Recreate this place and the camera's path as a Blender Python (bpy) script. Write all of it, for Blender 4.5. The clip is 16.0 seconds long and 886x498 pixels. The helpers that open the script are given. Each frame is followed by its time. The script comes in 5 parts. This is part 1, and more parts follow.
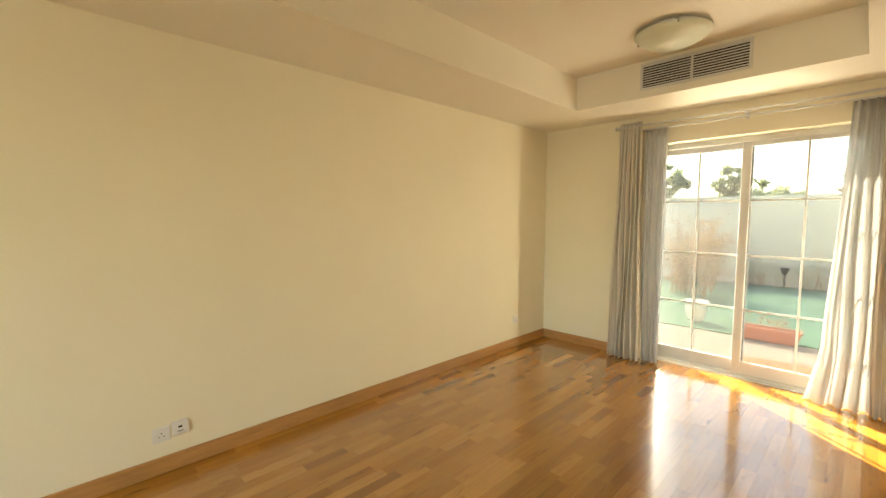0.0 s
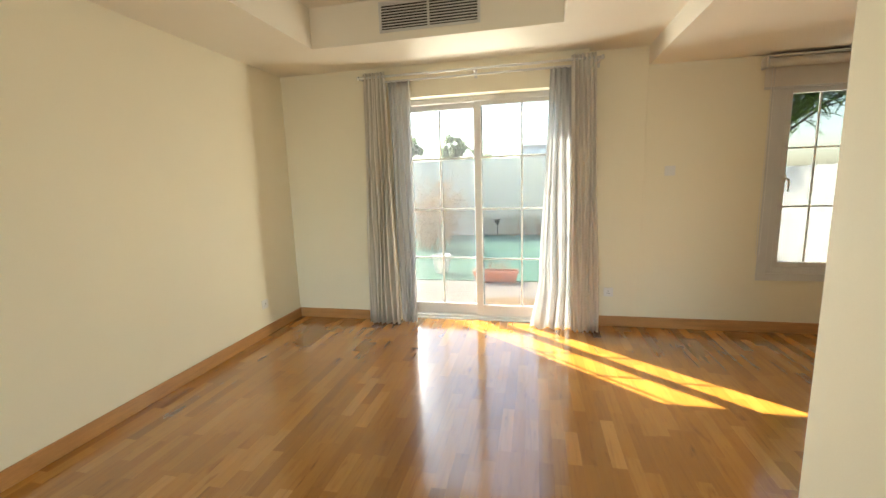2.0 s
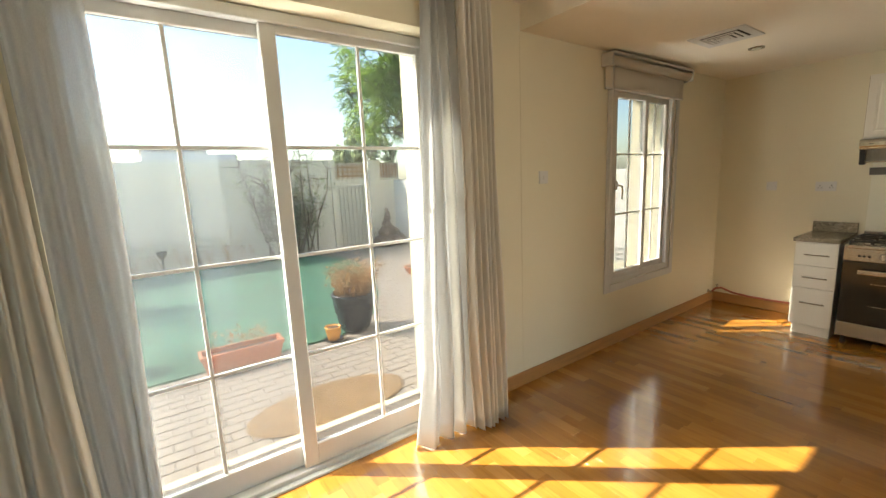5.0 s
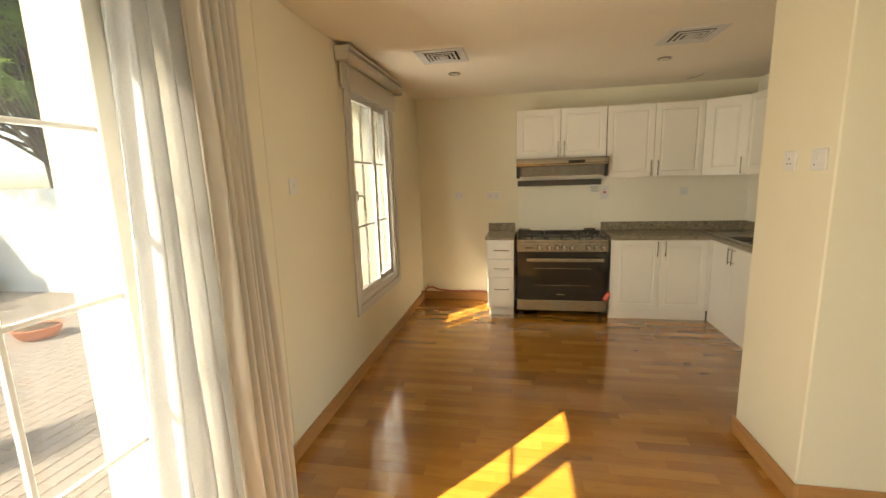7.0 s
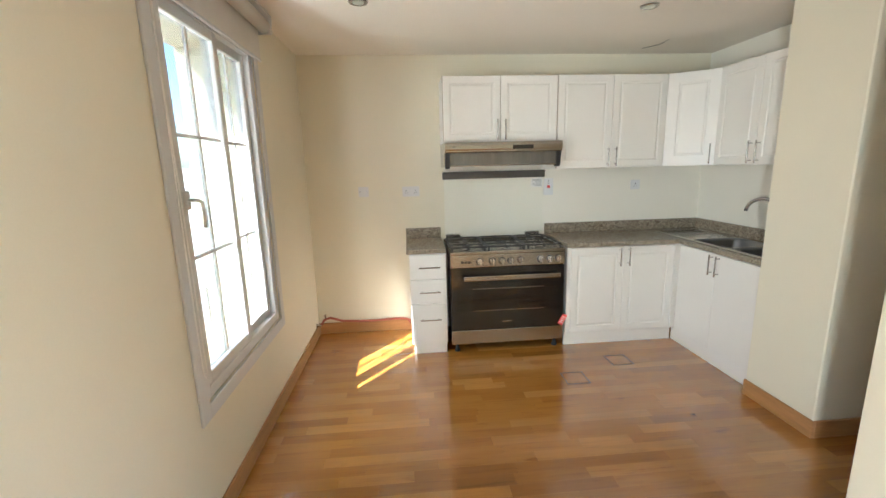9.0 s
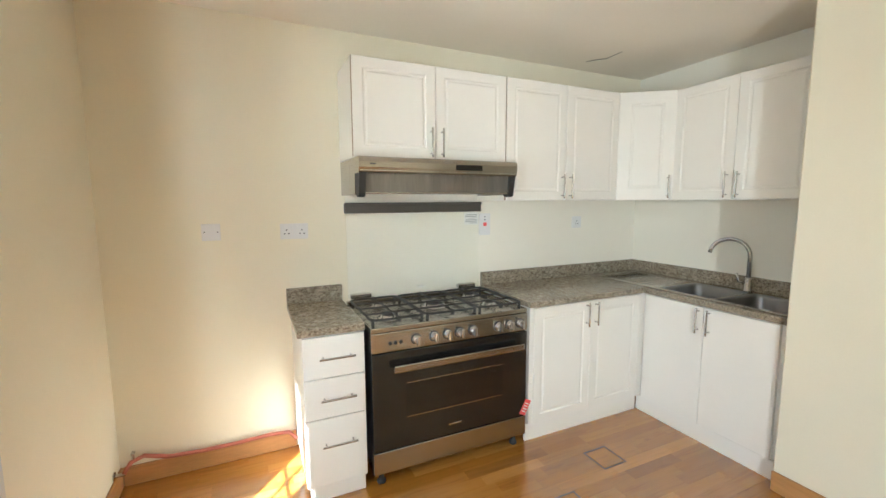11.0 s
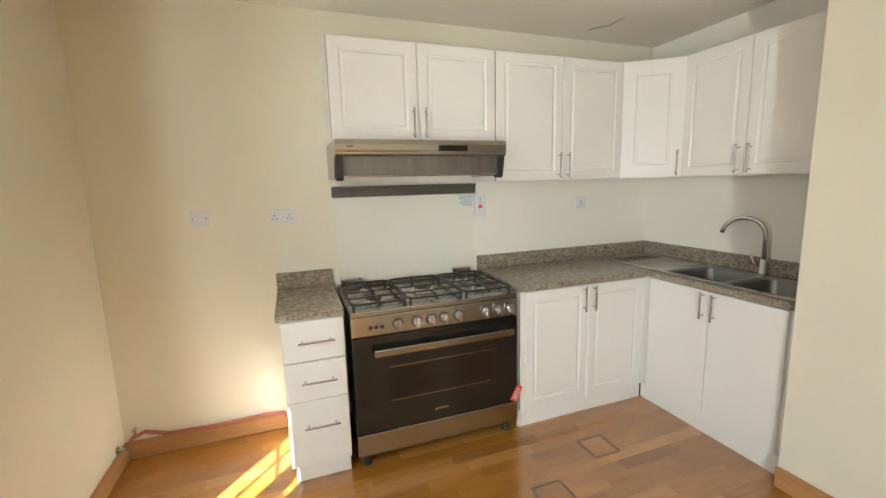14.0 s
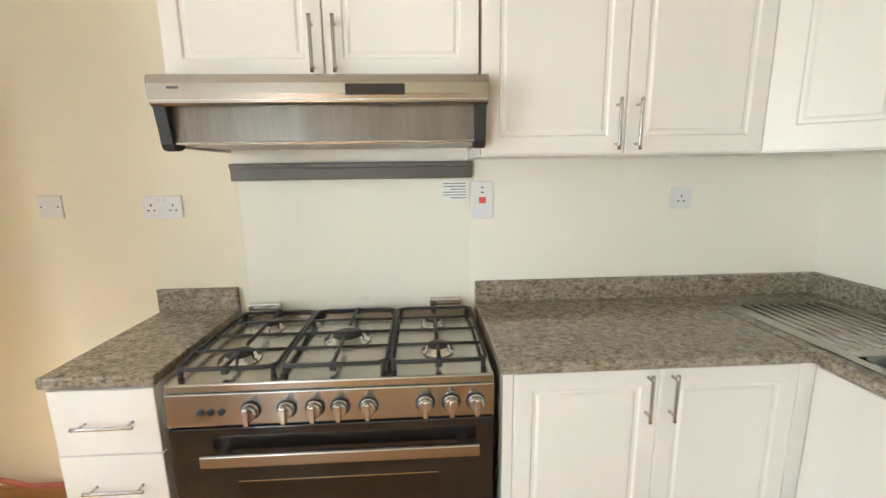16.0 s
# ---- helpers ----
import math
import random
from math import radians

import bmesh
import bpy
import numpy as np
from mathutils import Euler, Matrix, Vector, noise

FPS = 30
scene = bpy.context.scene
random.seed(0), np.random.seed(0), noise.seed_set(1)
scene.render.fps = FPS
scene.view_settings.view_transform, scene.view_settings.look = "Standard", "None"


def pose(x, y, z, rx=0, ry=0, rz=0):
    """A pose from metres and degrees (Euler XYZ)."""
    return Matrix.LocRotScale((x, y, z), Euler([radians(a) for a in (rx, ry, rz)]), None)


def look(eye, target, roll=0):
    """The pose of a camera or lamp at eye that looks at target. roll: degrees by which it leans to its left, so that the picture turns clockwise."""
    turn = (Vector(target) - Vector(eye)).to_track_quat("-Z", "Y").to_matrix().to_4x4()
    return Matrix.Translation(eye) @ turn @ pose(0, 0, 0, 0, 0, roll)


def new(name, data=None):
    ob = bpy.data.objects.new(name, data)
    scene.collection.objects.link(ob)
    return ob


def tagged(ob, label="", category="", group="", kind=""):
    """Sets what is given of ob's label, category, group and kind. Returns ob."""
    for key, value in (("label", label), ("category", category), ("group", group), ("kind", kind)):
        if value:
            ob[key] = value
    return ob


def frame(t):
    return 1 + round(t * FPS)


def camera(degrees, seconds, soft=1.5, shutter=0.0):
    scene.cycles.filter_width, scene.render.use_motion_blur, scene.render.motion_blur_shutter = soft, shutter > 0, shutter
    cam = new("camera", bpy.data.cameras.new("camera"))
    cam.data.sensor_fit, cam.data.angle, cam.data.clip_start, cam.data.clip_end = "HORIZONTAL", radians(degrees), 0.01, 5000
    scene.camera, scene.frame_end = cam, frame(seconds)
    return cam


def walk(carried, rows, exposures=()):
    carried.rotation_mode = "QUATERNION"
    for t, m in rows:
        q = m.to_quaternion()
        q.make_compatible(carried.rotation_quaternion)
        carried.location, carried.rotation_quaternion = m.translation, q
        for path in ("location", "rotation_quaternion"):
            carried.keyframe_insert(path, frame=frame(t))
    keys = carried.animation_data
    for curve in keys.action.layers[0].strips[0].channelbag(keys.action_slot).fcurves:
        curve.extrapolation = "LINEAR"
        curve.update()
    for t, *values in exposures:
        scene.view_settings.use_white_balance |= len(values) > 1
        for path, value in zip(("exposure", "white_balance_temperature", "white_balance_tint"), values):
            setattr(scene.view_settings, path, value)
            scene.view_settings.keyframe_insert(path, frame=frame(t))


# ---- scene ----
cam = camera(93.9, 16.0)
LIGHTING = [
    (0, 3.79, 8200, 3), (1.5, 3.77, 6900, 3), (3.2, 3.67, 6100, 4), (5.3, 3.32, 6900, 3), (6, 3.42, 7700, 4), (6.5, 3.65, 7600, 4), (7, 3.67, 7400, 4),
    (7.5, 3.77, 7200, 11), (8, 3.95, 6500, 6), (8.5, 4.19, 6100, 6), (9, 4.35, 5250, 4), (9.5, 4.59, 5050, 3), (10, 4.60, 5400, 3), (12.5, 4.62, 5000, 2), (13, 4.47, 5550, 3), (13.5, 4.37, 5650, 4),
    (14.5, 4.47, 5300, 4), (15, 4.52, 5350, 4), (15.5, 4.69, 5300, 3), (16, 4.72, 5400, 4)]
PATH = [
    (0, (2.791, -4.48, 1.489), (1.361, -3.089, 1.336), 0.1),
    (0.5, (2.794, -4.478, 1.464), (1.501, -2.964, 1.277), -0.6),
    (1, (2.854, -4.367, 1.44), (1.969, -2.605, 1.102), -0.9),
    (1.5, (2.769, -4.208, 1.391), (2.247, -2.309, 1.041), -1.0),
    (2, (2.528, -3.981, 1.418), (2.098, -2.054, 1.099), -1.8),
    (2.5, (2.297, -3.688, 1.446), (1.839, -1.769, 1.117), -1.6),
    (3, (2.031, -3.333, 1.43), (1.714, -1.385, 1.108), -1.0),
    (3.2, (1.964, -3.204, 1.437), (1.738, -1.239, 1.138), -0.9),
    (5.3, (1.433, -1.701, 1.477), (2.773, -0.255, 1.141), -2.3),
    (5.5, (1.43, -1.624, 1.468), (2.894, -0.302, 1.138), -2.1),
    (6, (1.466, -1.421, 1.48), (3.229, -0.532, 1.164), -2.2),
    (6.5, (1.498, -1.244, 1.489), (3.395, -0.697, 1.167), -2.2),
    (7, (1.671, -1.088, 1.474), (3.607, -0.72, 1.135), -1.8),
    (7.5, (1.911, -0.992, 1.477), (3.867, -0.775, 1.12), -1.5),
    (8, (2.246, -0.851, 1.474), (4.212, -0.804, 1.106), -1.5),
    (8.5, (2.544, -0.802, 1.457), (4.508, -0.842, 1.084), -1.7),
    (9, (2.9, -0.751, 1.465), (4.854, -0.91, 1.072), -1.5),
    (9.5, (3.267, -0.709, 1.433), (5.203, -1.047, 1.06), -1.1),
    (10, (3.614, -0.716, 1.405), (5.512, -1.236, 1.048), -0.9),
    (10.2, (3.757, -0.691, 1.412), (5.629, -1.306, 1.067), -0.5),
    (12.3, (4.194, -0.487, 1.426), (5.955, -1.423, 1.27), -0.7),
    (12.5, (4.157, -0.519, 1.447), (5.971, -1.34, 1.26), -0.6),
    (13, (4.0, -0.643, 1.438), (5.904, -1.2, 1.189), -0.3),
    (13.5, (3.928, -0.706, 1.429), (5.857, -1.15, 1.145), -0.7),
    (14, (4.037, -0.827, 1.411), (5.894, -1.504, 1.102), -1.5),
    (14.5, (4.252, -1.058, 1.418), (5.968, -2.024, 1.067), -1.7),
    (15, (4.424, -1.302, 1.383), (6.091, -2.336, 0.994), -1.7),
    (15.5, (4.606, -1.545, 1.384), (6.401, -2.336, 0.993), -1.5),
    (16, (4.895, -1.759, 1.375), (6.858, -1.858, 1.006), -0.8),
]
walk(cam, [(t, look(e, g, r)) for t, e, g, r in PATH], LIGHTING)

# ---- world and sun ----
SUN_DIR = Vector((1.17, -1.0, -1.37)).normalized()          # the way sunlight travels
world = bpy.data.worlds.new("sky")
scene.world = world
world.use_nodes = True
wn = world.node_tree.nodes
sky = wn.new("ShaderNodeTexSky")
sky.sky_type, sky.sun_disc = "NISHITA", False
sky.sun_elevation = math.asin(-SUN_DIR.z)
sky.sun_rotation = math.atan2(-SUN_DIR.x, -SUN_DIR.y)
sky.dust_density = 1.5
wn["Background"].inputs["Strength"].default_value = 0.15
world.node_tree.links.new(sky.outputs["Color"], wn["Background"].inputs["Color"])
sun = new("sun", bpy.data.lights.new("sun", "SUN"))
sun.data.energy, sun.data.angle, sun.data.color = 2.2, radians(0.55), (1.0, 0.93, 0.82)
sun.matrix_world = look((0, 0, 20), Vector((0, 0, 20)) + SUN_DIR)


def fill_lamp(name, at, target, w, h, watts, colour=(1.0, 0.95, 0.88)):
    """An added area lamp at an opening, standing in for sky light."""
    lamp = new(name, bpy.data.lights.new(name, "AREA"))
    lamp.data.shape, lamp.data.size, lamp.data.size_y, lamp.data.energy, lamp.data.color = "RECTANGLE", w, h, watts, colour
    lamp.matrix_world = look(at, target)


# Added fill from behind; the rear opening is never in view.
fill_lamp("rear_fill_lamp", (1.75, -8.56, 1.30), (1.75, 0, 1.30), 2.3, 1.95, 3.2)
# Narrow lamps added on the side reveals to brighten the rooms.
fill_lamp("garden_door_fill_west", (1.185, 0.365, 0.98), (3.4, -0.60, 0.98), 0.24, 1.7, 6.8, (1.0, 0.95, 0.86))
fill_lamp("garden_door_fill_east", (2.842, 0.36, 0.98), (0.9, -0.70, 0.98), 0.26, 1.7, 3.6, (1.0, 0.93, 0.80))
fill_lamp("kitchen_window_fill_west", (4.52, 0.345, 1.36), (6.0, -0.75, 1.36), 0.30, 1.45, 2.6, (1.0, 0.95, 0.86))


# ---- materials ----
def nodes_of(name):
    m = bpy.data.materials.new(name)
    m.use_nodes = True
    nt = m.node_tree
    return m, nt, nt.nodes["Principled BSDF"]


def noise_tex(nt, scale, detail=4.0, stretch=(1, 1, 1), rough=0.55):
    tc = nt.nodes.new("ShaderNodeTexCoord")
    mp = nt.nodes.new("ShaderNodeMapping")
    mp.inputs["Scale"].default_value = stretch
    n = nt.nodes.new("ShaderNodeTexNoise")
    n.inputs["Scale"].default_value, n.inputs["Detail"].default_value, n.inputs["Roughness"].default_value = scale, detail, rough
    nt.links.new(tc.outputs["Object"], mp.inputs["Vector"])
    nt.links.new(mp.outputs["Vector"], n.inputs["Vector"])
    return n


def ramp(nt, src, stops):
    r = nt.nodes.new("ShaderNodeValToRGB")
    el = r.color_ramp.elements
    while len(el) < len(stops):
        el.new(0.5)
    for e, (p, c) in zip(el, stops):
        e.position, e.color = p, (*c, 1) if len(c) == 3 else c
    nt.links.new(src, r.inputs["Fac"])
    return r


def shade(c, k):
    return tuple(min(1.0, v * k) for v in c)


def add_bump(nt, p, src, strength, distance=0.002):
    b = nt.nodes.new("ShaderNodeBump")
    b.inputs["Strength"].default_value, b.inputs["Distance"].default_value = strength, distance
    nt.links.new(src, b.inputs["Height"])
    nt.links.new(b.outputs["Normal"], p.inputs["Normal"])
    return b


def mat(name, col, rough=0.5, metal=0.0, var=0.06, scale=3.0, fine=90.0, bump=0.15, stretch=(1, 1, 1), coat=0.0, dist=0.0015):
    """Base colour with broad and fine variation, uneven gloss and fine relief."""
    m, nt, p = nodes_of(name)
    a, b = noise_tex(nt, scale, 3, stretch), noise_tex(nt, fine, 3, stretch)
    mx = nt.nodes.new("ShaderNodeMath")
    mx.operation = "MULTIPLY_ADD"
    mx.inputs[1].default_value = 0.35
    nt.links.new(b.outputs["Fac"], mx.inputs[0])
    sc = nt.nodes.new("ShaderNodeMath")
    sc.operation = "MULTIPLY"
    sc.inputs[1].default_value = 0.65
    nt.links.new(a.outputs["Fac"], sc.inputs[0])
    nt.links.new(sc.outputs[0], mx.inputs[2])
    r = ramp(nt, mx.outputs[0], [(0.3, shade(col, 1 - var)), (0.7, shade(col, 1 + var))])
    nt.links.new(r.outputs["Color"], p.inputs["Base Color"])
    rr = nt.nodes.new("ShaderNodeMapRange")
    rr.inputs["To Min"].default_value, rr.inputs["To Max"].default_value = max(0.02, rough * 0.85), min(1.0, rough * 1.15)
    nt.links.new(a.outputs["Fac"], rr.inputs["Value"])
    nt.links.new(rr.outputs["Result"], p.inputs["Roughness"])
    p.inputs["Metallic"].default_value = metal
    p.inputs["Coat Weight"].default_value = coat
    p.inputs["Coat Roughness"].default_value = 0.12
    if bump:
        add_bump(nt, p, b.outputs["Fac"], bump, dist)
    return m


WALL = mat("cream_wall_paint", (0.82, 0.762, 0.598), 0.62, var=0.03, scale=1.2, fine=160, bump=0.22)
WALLK = mat("pale_splash_paint", (0.86, 0.815, 0.70), 0.45, var=0.02, scale=2, fine=140, bump=0.12)
CEIL = mat("ceiling_paint", (0.82, 0.77, 0.66), 0.75, var=0.03, scale=1.1, fine=120, bump=0.2)
CEILK = mat("kitchen_ceiling_paint", (0.87, 0.81, 0.695), 0.7, var=0.03, scale=1.3, fine=90, bump=0.25)
WHITE = mat("white_cabinet_foil", (0.83, 0.795, 0.725), 0.33, var=0.015, scale=4, fine=60, bump=0.05)
PVC = mat("white_frame", (0.64, 0.635, 0.62), 0.35, var=0.03, scale=5, fine=80, bump=0.05)
PLAST = mat("socket_plastic", (0.76, 0.745, 0.72), 0.35, var=0.015, scale=9, fine=80, bump=0.03)
SKIRT = mat("skirting_wood", (0.46, 0.235, 0.085), 0.38, var=0.22, scale=5, fine=45, bump=0.12, stretch=(0.6, 0.6, 6), coat=0.3)
STEEL = mat("brushed_steel", (0.47, 0.445, 0.40), 0.24, 1.0, var=0.07, scale=4, fine=220, bump=0.1, stretch=(1, 0.03, 1))
CHROME = mat("satin_chrome", (0.55, 0.53, 0.50), 0.24, 1.0, var=0.04, scale=9, fine=90, bump=0.03)
BOWL = mat("sink_steel", (0.27, 0.27, 0.27), 0.34, 1.0, var=0.1, scale=6, fine=150, bump=0.08)
IRON = mat("cast_iron", (0.028, 0.027, 0.026), 0.5, 0.0, var=0.3, scale=30, fine=200, bump=0.3)
BLACK = mat("black_enamel", (0.012, 0.011, 0.010), 0.12, 0.0, var=0.2, scale=6, fine=80, bump=0.02, coat=0.5)
OVENGLASS = mat("oven_glass", (0.018, 0.012, 0.008), 0.06, 0.0, var=0.2, scale=4, fine=60, bump=0.0)
RUBBER = mat("dark_plastic", (0.02, 0.02, 0.02), 0.55, var=0.2, scale=20, fine=90)
GREYM = mat("grey_aluminium", (0.125, 0.115, 0.102), 0.42, 0.5, var=0.08, scale=8, fine=120, stretch=(1, 0.1, 1))
# Upright streaks in the visor's colour imitate its reflections.
SMOKED = mat("smoked_visor", (0.22, 0.205, 0.18), 0.22, 0.6, var=0.25, scale=22, fine=160, stretch=(1, 1, 0.08))
FILTER = mat("filter_metal", (0.52, 0.48, 0.41), 0.45, 0.3, var=0.12, scale=18, fine=120)
# Near-black colour standing in for the shade inside openings.
SLOTSHADE = mat("slot_shade", (0.02, 0.02, 0.02), 0.8, var=0.2, bump=0)
RED = mat("red_tag", (0.75, 0.09, 0.08), 0.4, var=0.05, scale=20)
HOSE = mat("red_gas_hose", (0.42, 0.13, 0.09), 0.5, var=0.15, scale=20, fine=80)
DRAPE = mat("beige_drape_cloth", (0.80, 0.76, 0.69), 0.9, var=0.05, scale=6, fine=500, bump=0.3)
TERRA = mat("terracotta", (0.60, 0.22, 0.11), 0.75, var=0.15, scale=9, fine=90)
ORANGE = mat("orange_pot_glaze", (0.72, 0.33, 0.07), 0.5, var=0.1, scale=9, fine=90)
POTBLACK = mat("black_pot_glaze", (0.030, 0.030, 0.034), 0.28, var=0.25, scale=9, fine=70)
SOIL = mat("dry_soil", (0.13, 0.08, 0.05), 0.95, var=0.4, scale=20, fine=80, bump=0.6, dist=0.01)
DRYTWIG = mat("dry_twig", (0.46, 0.27, 0.12), 0.85, var=0.3, scale=15, fine=60)
GARDENWALL = mat("garden_wall_render", (0.82, 0.76, 0.65), 0.9, var=0.08, scale=0.8, fine=40, bump=0.4)
WHITEWALL = mat("white_garden_wall", (0.80, 0.79, 0.76), 0.9, var=0.06, scale=0.9, fine=40, bump=0.4)
HOUSEWALL = mat("house_wall_render", (0.82, 0.74, 0.54), 0.9, var=0.04, scale=1.0, fine=60, bump=0.4)
PAVER = mat("paver_stone", (0.36, 0.30, 0.25), 0.9, var=0.16, scale=2.2, fine=60, bump=0.5, dist=0.004)
MORTAR = mat("paver_joint_sand", (0.24, 0.20, 0.17), 0.95, var=0.2, scale=6, fine=90)
MAT_COIR = mat("coir_mat", (0.30, 0.19, 0.10), 0.95, var=0.2, scale=8, fine=240, bump=0.8, dist=0.005)
TURF = mat("artificial_turf", (0.085, 0.20, 0.125), 0.85, var=0.3, scale=1.5, fine=120, bump=0.9, dist=0.01)
# Brown that stands in for the shadow in the door seams.
SEAMSHADE = mat("brown_seam_shade", (0.34, 0.25, 0.16), 0.6, var=0.1, scale=8, fine=90)
GATE = mat("cream_gate_paint", (0.70, 0.66, 0.56), 0.55, var=0.06, scale=4, fine=90)
BARK = mat("bark", (0.16, 0.11, 0.075), 0.9, var=0.3, scale=9, fine=40, bump=0.6, dist=0.01)
LEAF = mat("fresh_leaf", (0.22, 0.33, 0.07), 0.6, var=0.45, scale=2.5, fine=20, bump=0.0)
LEAFDULL = mat("dusty_leaf", (0.36, 0.40, 0.26), 0.7, var=0.4, scale=4, fine=20, bump=0.0)
DRYLEAF = mat("dry_leaf", (0.40, 0.24, 0.12), 0.8, var=0.35, scale=6, fine=20, bump=0.0)


def backlit(m, colour, amount):
    """Lets light through a thin leaf."""
    nt = m.node_tree
    tl, mx = nt.nodes.new("ShaderNodeBsdfTranslucent"), nt.nodes.new("ShaderNodeMixShader")
    tl.inputs["Color"].default_value, mx.inputs["Fac"].default_value = (*colour, 1), amount
    nt.links.new(nt.nodes["Principled BSDF"].outputs["BSDF"], mx.inputs[1])
    nt.links.new(tl.outputs["BSDF"], mx.inputs[2])
    nt.links.new(mx.outputs["Shader"], nt.nodes["Material Output"].inputs["Surface"])


backlit(LEAF, (0.42, 0.58, 0.13), 0.5)
backlit(LEAFDULL, (0.50, 0.57, 0.33), 0.6)
backlit(DRAPE, (0.70, 0.62, 0.51), 0.28)
backlit(DRYLEAF, (0.62, 0.40, 0.20), 0.4)
FARWALL = mat("far_house_render", (0.80, 0.76, 0.70), 0.9, var=0.05, scale=0.4, fine=10)
ROCK = mat("brown_rock", (0.17, 0.115, 0.085), 0.9, var=0.35, scale=6, fine=40, bump=0.8, dist=0.01)
PAPER = mat("paper_label", (0.82, 0.81, 0.76), 0.6, var=0.02, scale=20, bump=0.02)
INK = mat("grey_ink", (0.12, 0.115, 0.11), 0.6, var=0.05, bump=0)
BADGE = mat("silver_badge", (0.66, 0.65, 0.63), 0.22, 1.0, var=0.03, bump=0)


def granite():
    m, nt, p = nodes_of("brown_granite")
    a, b, c = noise_tex(nt, 95, 5, (1, 0.6, 1), 0.7), noise_tex(nt, 26, 3), noise_tex(nt, 150, 2)
    r1 = ramp(nt, a.outputs["Fac"], [(0.34, (0.12, 0.098, 0.072)), (0.44, (0.27, 0.232, 0.172)), (0.55, (0.38, 0.338, 0.262)), (0.68, (0.50, 0.46, 0.375))])
    r2 = ramp(nt, b.outputs["Fac"], [(0.35, (0.72, 0.68, 0.62)), (0.65, (1.0, 0.98, 0.95))])
    mx = nt.nodes.new("ShaderNodeMix")
    mx.data_type, mx.blend_type = "RGBA", "MULTIPLY"
    mx.inputs["Factor"].default_value = 1.0
    nt.links.new(r1.outputs["Color"], mx.inputs["A"])
    nt.links.new(r2.outputs["Color"], mx.inputs["B"])
    nt.links.new(mx.outputs["Result"], p.inputs["Base Color"])
    p.inputs["Roughness"].default_value = 0.17
    add_bump(nt, p, c.outputs["Fac"], 0.03)
    return m


GRANITE = granite()


def stave_wood():
    """Lacquered parquet: each stave has its own tone, long grain, a few darker figures."""
    m, nt, p = nodes_of("lacquered_parquet")
    geo, oi = nt.nodes.new("ShaderNodeNewGeometry"), nt.nodes.new("ShaderNodeObjectInfo")
    ad = nt.nodes.new("ShaderNodeMath")
    ad.operation = "ADD"
    nt.links.new(geo.outputs["Random Per Island"], ad.inputs[0])
    nt.links.new(oi.outputs["Random"], ad.inputs[1])
    fr = nt.nodes.new("ShaderNodeMath")
    fr.operation = "FRACT"
    nt.links.new(ad.outputs[0], fr.inputs[0])
    tone = ramp(nt, fr.outputs[0], [(0.0, (0.28, 0.112, 0.014)), (0.10, (0.345, 0.144, 0.019)), (0.5, (0.405, 0.175, 0.025)), (0.85, (0.46, 0.205, 0.033)), (1.0, (0.54, 0.258, 0.055))])
    tc = nt.nodes.new("ShaderNodeNewGeometry")
    mp = nt.nodes.new("ShaderNodeMapping")
    mp.inputs["Scale"].default_value = (34, 2.4, 34)
    off = nt.nodes.new("ShaderNodeCombineXYZ")
    mul = nt.nodes.new("ShaderNodeMath")
    mul.operation = "MULTIPLY"
    mul.inputs[1].default_value = 60.0
    nt.links.new(fr.outputs[0], mul.inputs[0])
    nt.links.new(mul.outputs[0], off.inputs["Z"])
    nt.links.new(tc.outputs["Position"], mp.inputs["Vector"])
    nt.links.new(off.outputs["Vector"], mp.inputs["Location"])
    g = nt.nodes.new("ShaderNodeTexNoise")
    g.inputs["Scale"].default_value, g.inputs["Detail"].default_value, g.inputs["Roughness"].default_value = 1.4, 5, 0.6
    g.inputs["Distortion"].default_value = 0.7
    nt.links.new(mp.outputs["Vector"], g.inputs["Vector"])
    gr = ramp(nt, g.outputs["Fac"], [(0.25, (0.66, 0.60, 0.54)), (0.45, (0.95, 0.94, 0.92)), (0.75, (1.08, 1.08, 1.08))])
    mx = nt.nodes.new("ShaderNodeMix")
    mx.data_type, mx.blend_type = "RGBA", "MULTIPLY"
    mx.inputs["Factor"].default_value = 0.8
    nt.links.new(tone.outputs["Color"], mx.inputs["A"])
    nt.links.new(gr.outputs["Color"], mx.inputs["B"])
    kp, kn = nt.nodes.new("ShaderNodeMapping"), nt.nodes.new("ShaderNodeTexNoise")
    kp.inputs["Scale"].default_value = (13, 3.2, 13)
    kn.inputs["Scale"].default_value, kn.inputs["Detail"].default_value = 1.0, 4
    nt.links.new(tc.outputs["Position"], kp.inputs["Vector"])
    nt.links.new(off.outputs["Vector"], kp.inputs["Location"])
    nt.links.new(kp.outputs["Vector"], kn.inputs["Vector"])
    kr = ramp(nt, kn.outputs["Fac"], [(0.66, (1.0, 1.0, 1.0)), (0.76, (0.58, 0.50, 0.42))])
    m2 = nt.nodes.new("ShaderNodeMix")
    m2.data_type, m2.blend_type = "RGBA", "MULTIPLY"
    m2.inputs["Factor"].default_value = 1.0
    nt.links.new(mx.outputs["Result"], m2.inputs["A"])
    nt.links.new(kr.outputs["Color"], m2.inputs["B"])
    nt.links.new(m2.outputs["Result"], p.inputs["Base Color"])
    w = nt.nodes.new("ShaderNodeTexNoise")
    w.inputs["Scale"].default_value, w.inputs["Detail"].default_value = 2.0, 4
    nt.links.new(tc.outputs["Position"], w.inputs["Vector"])
    rr = nt.nodes.new("ShaderNodeMapRange")
    rr.inputs["To Min"].default_value, rr.inputs["To Max"].default_value = 0.15, 0.28
    nt.links.new(w.outputs["Fac"], rr.inputs["Value"])
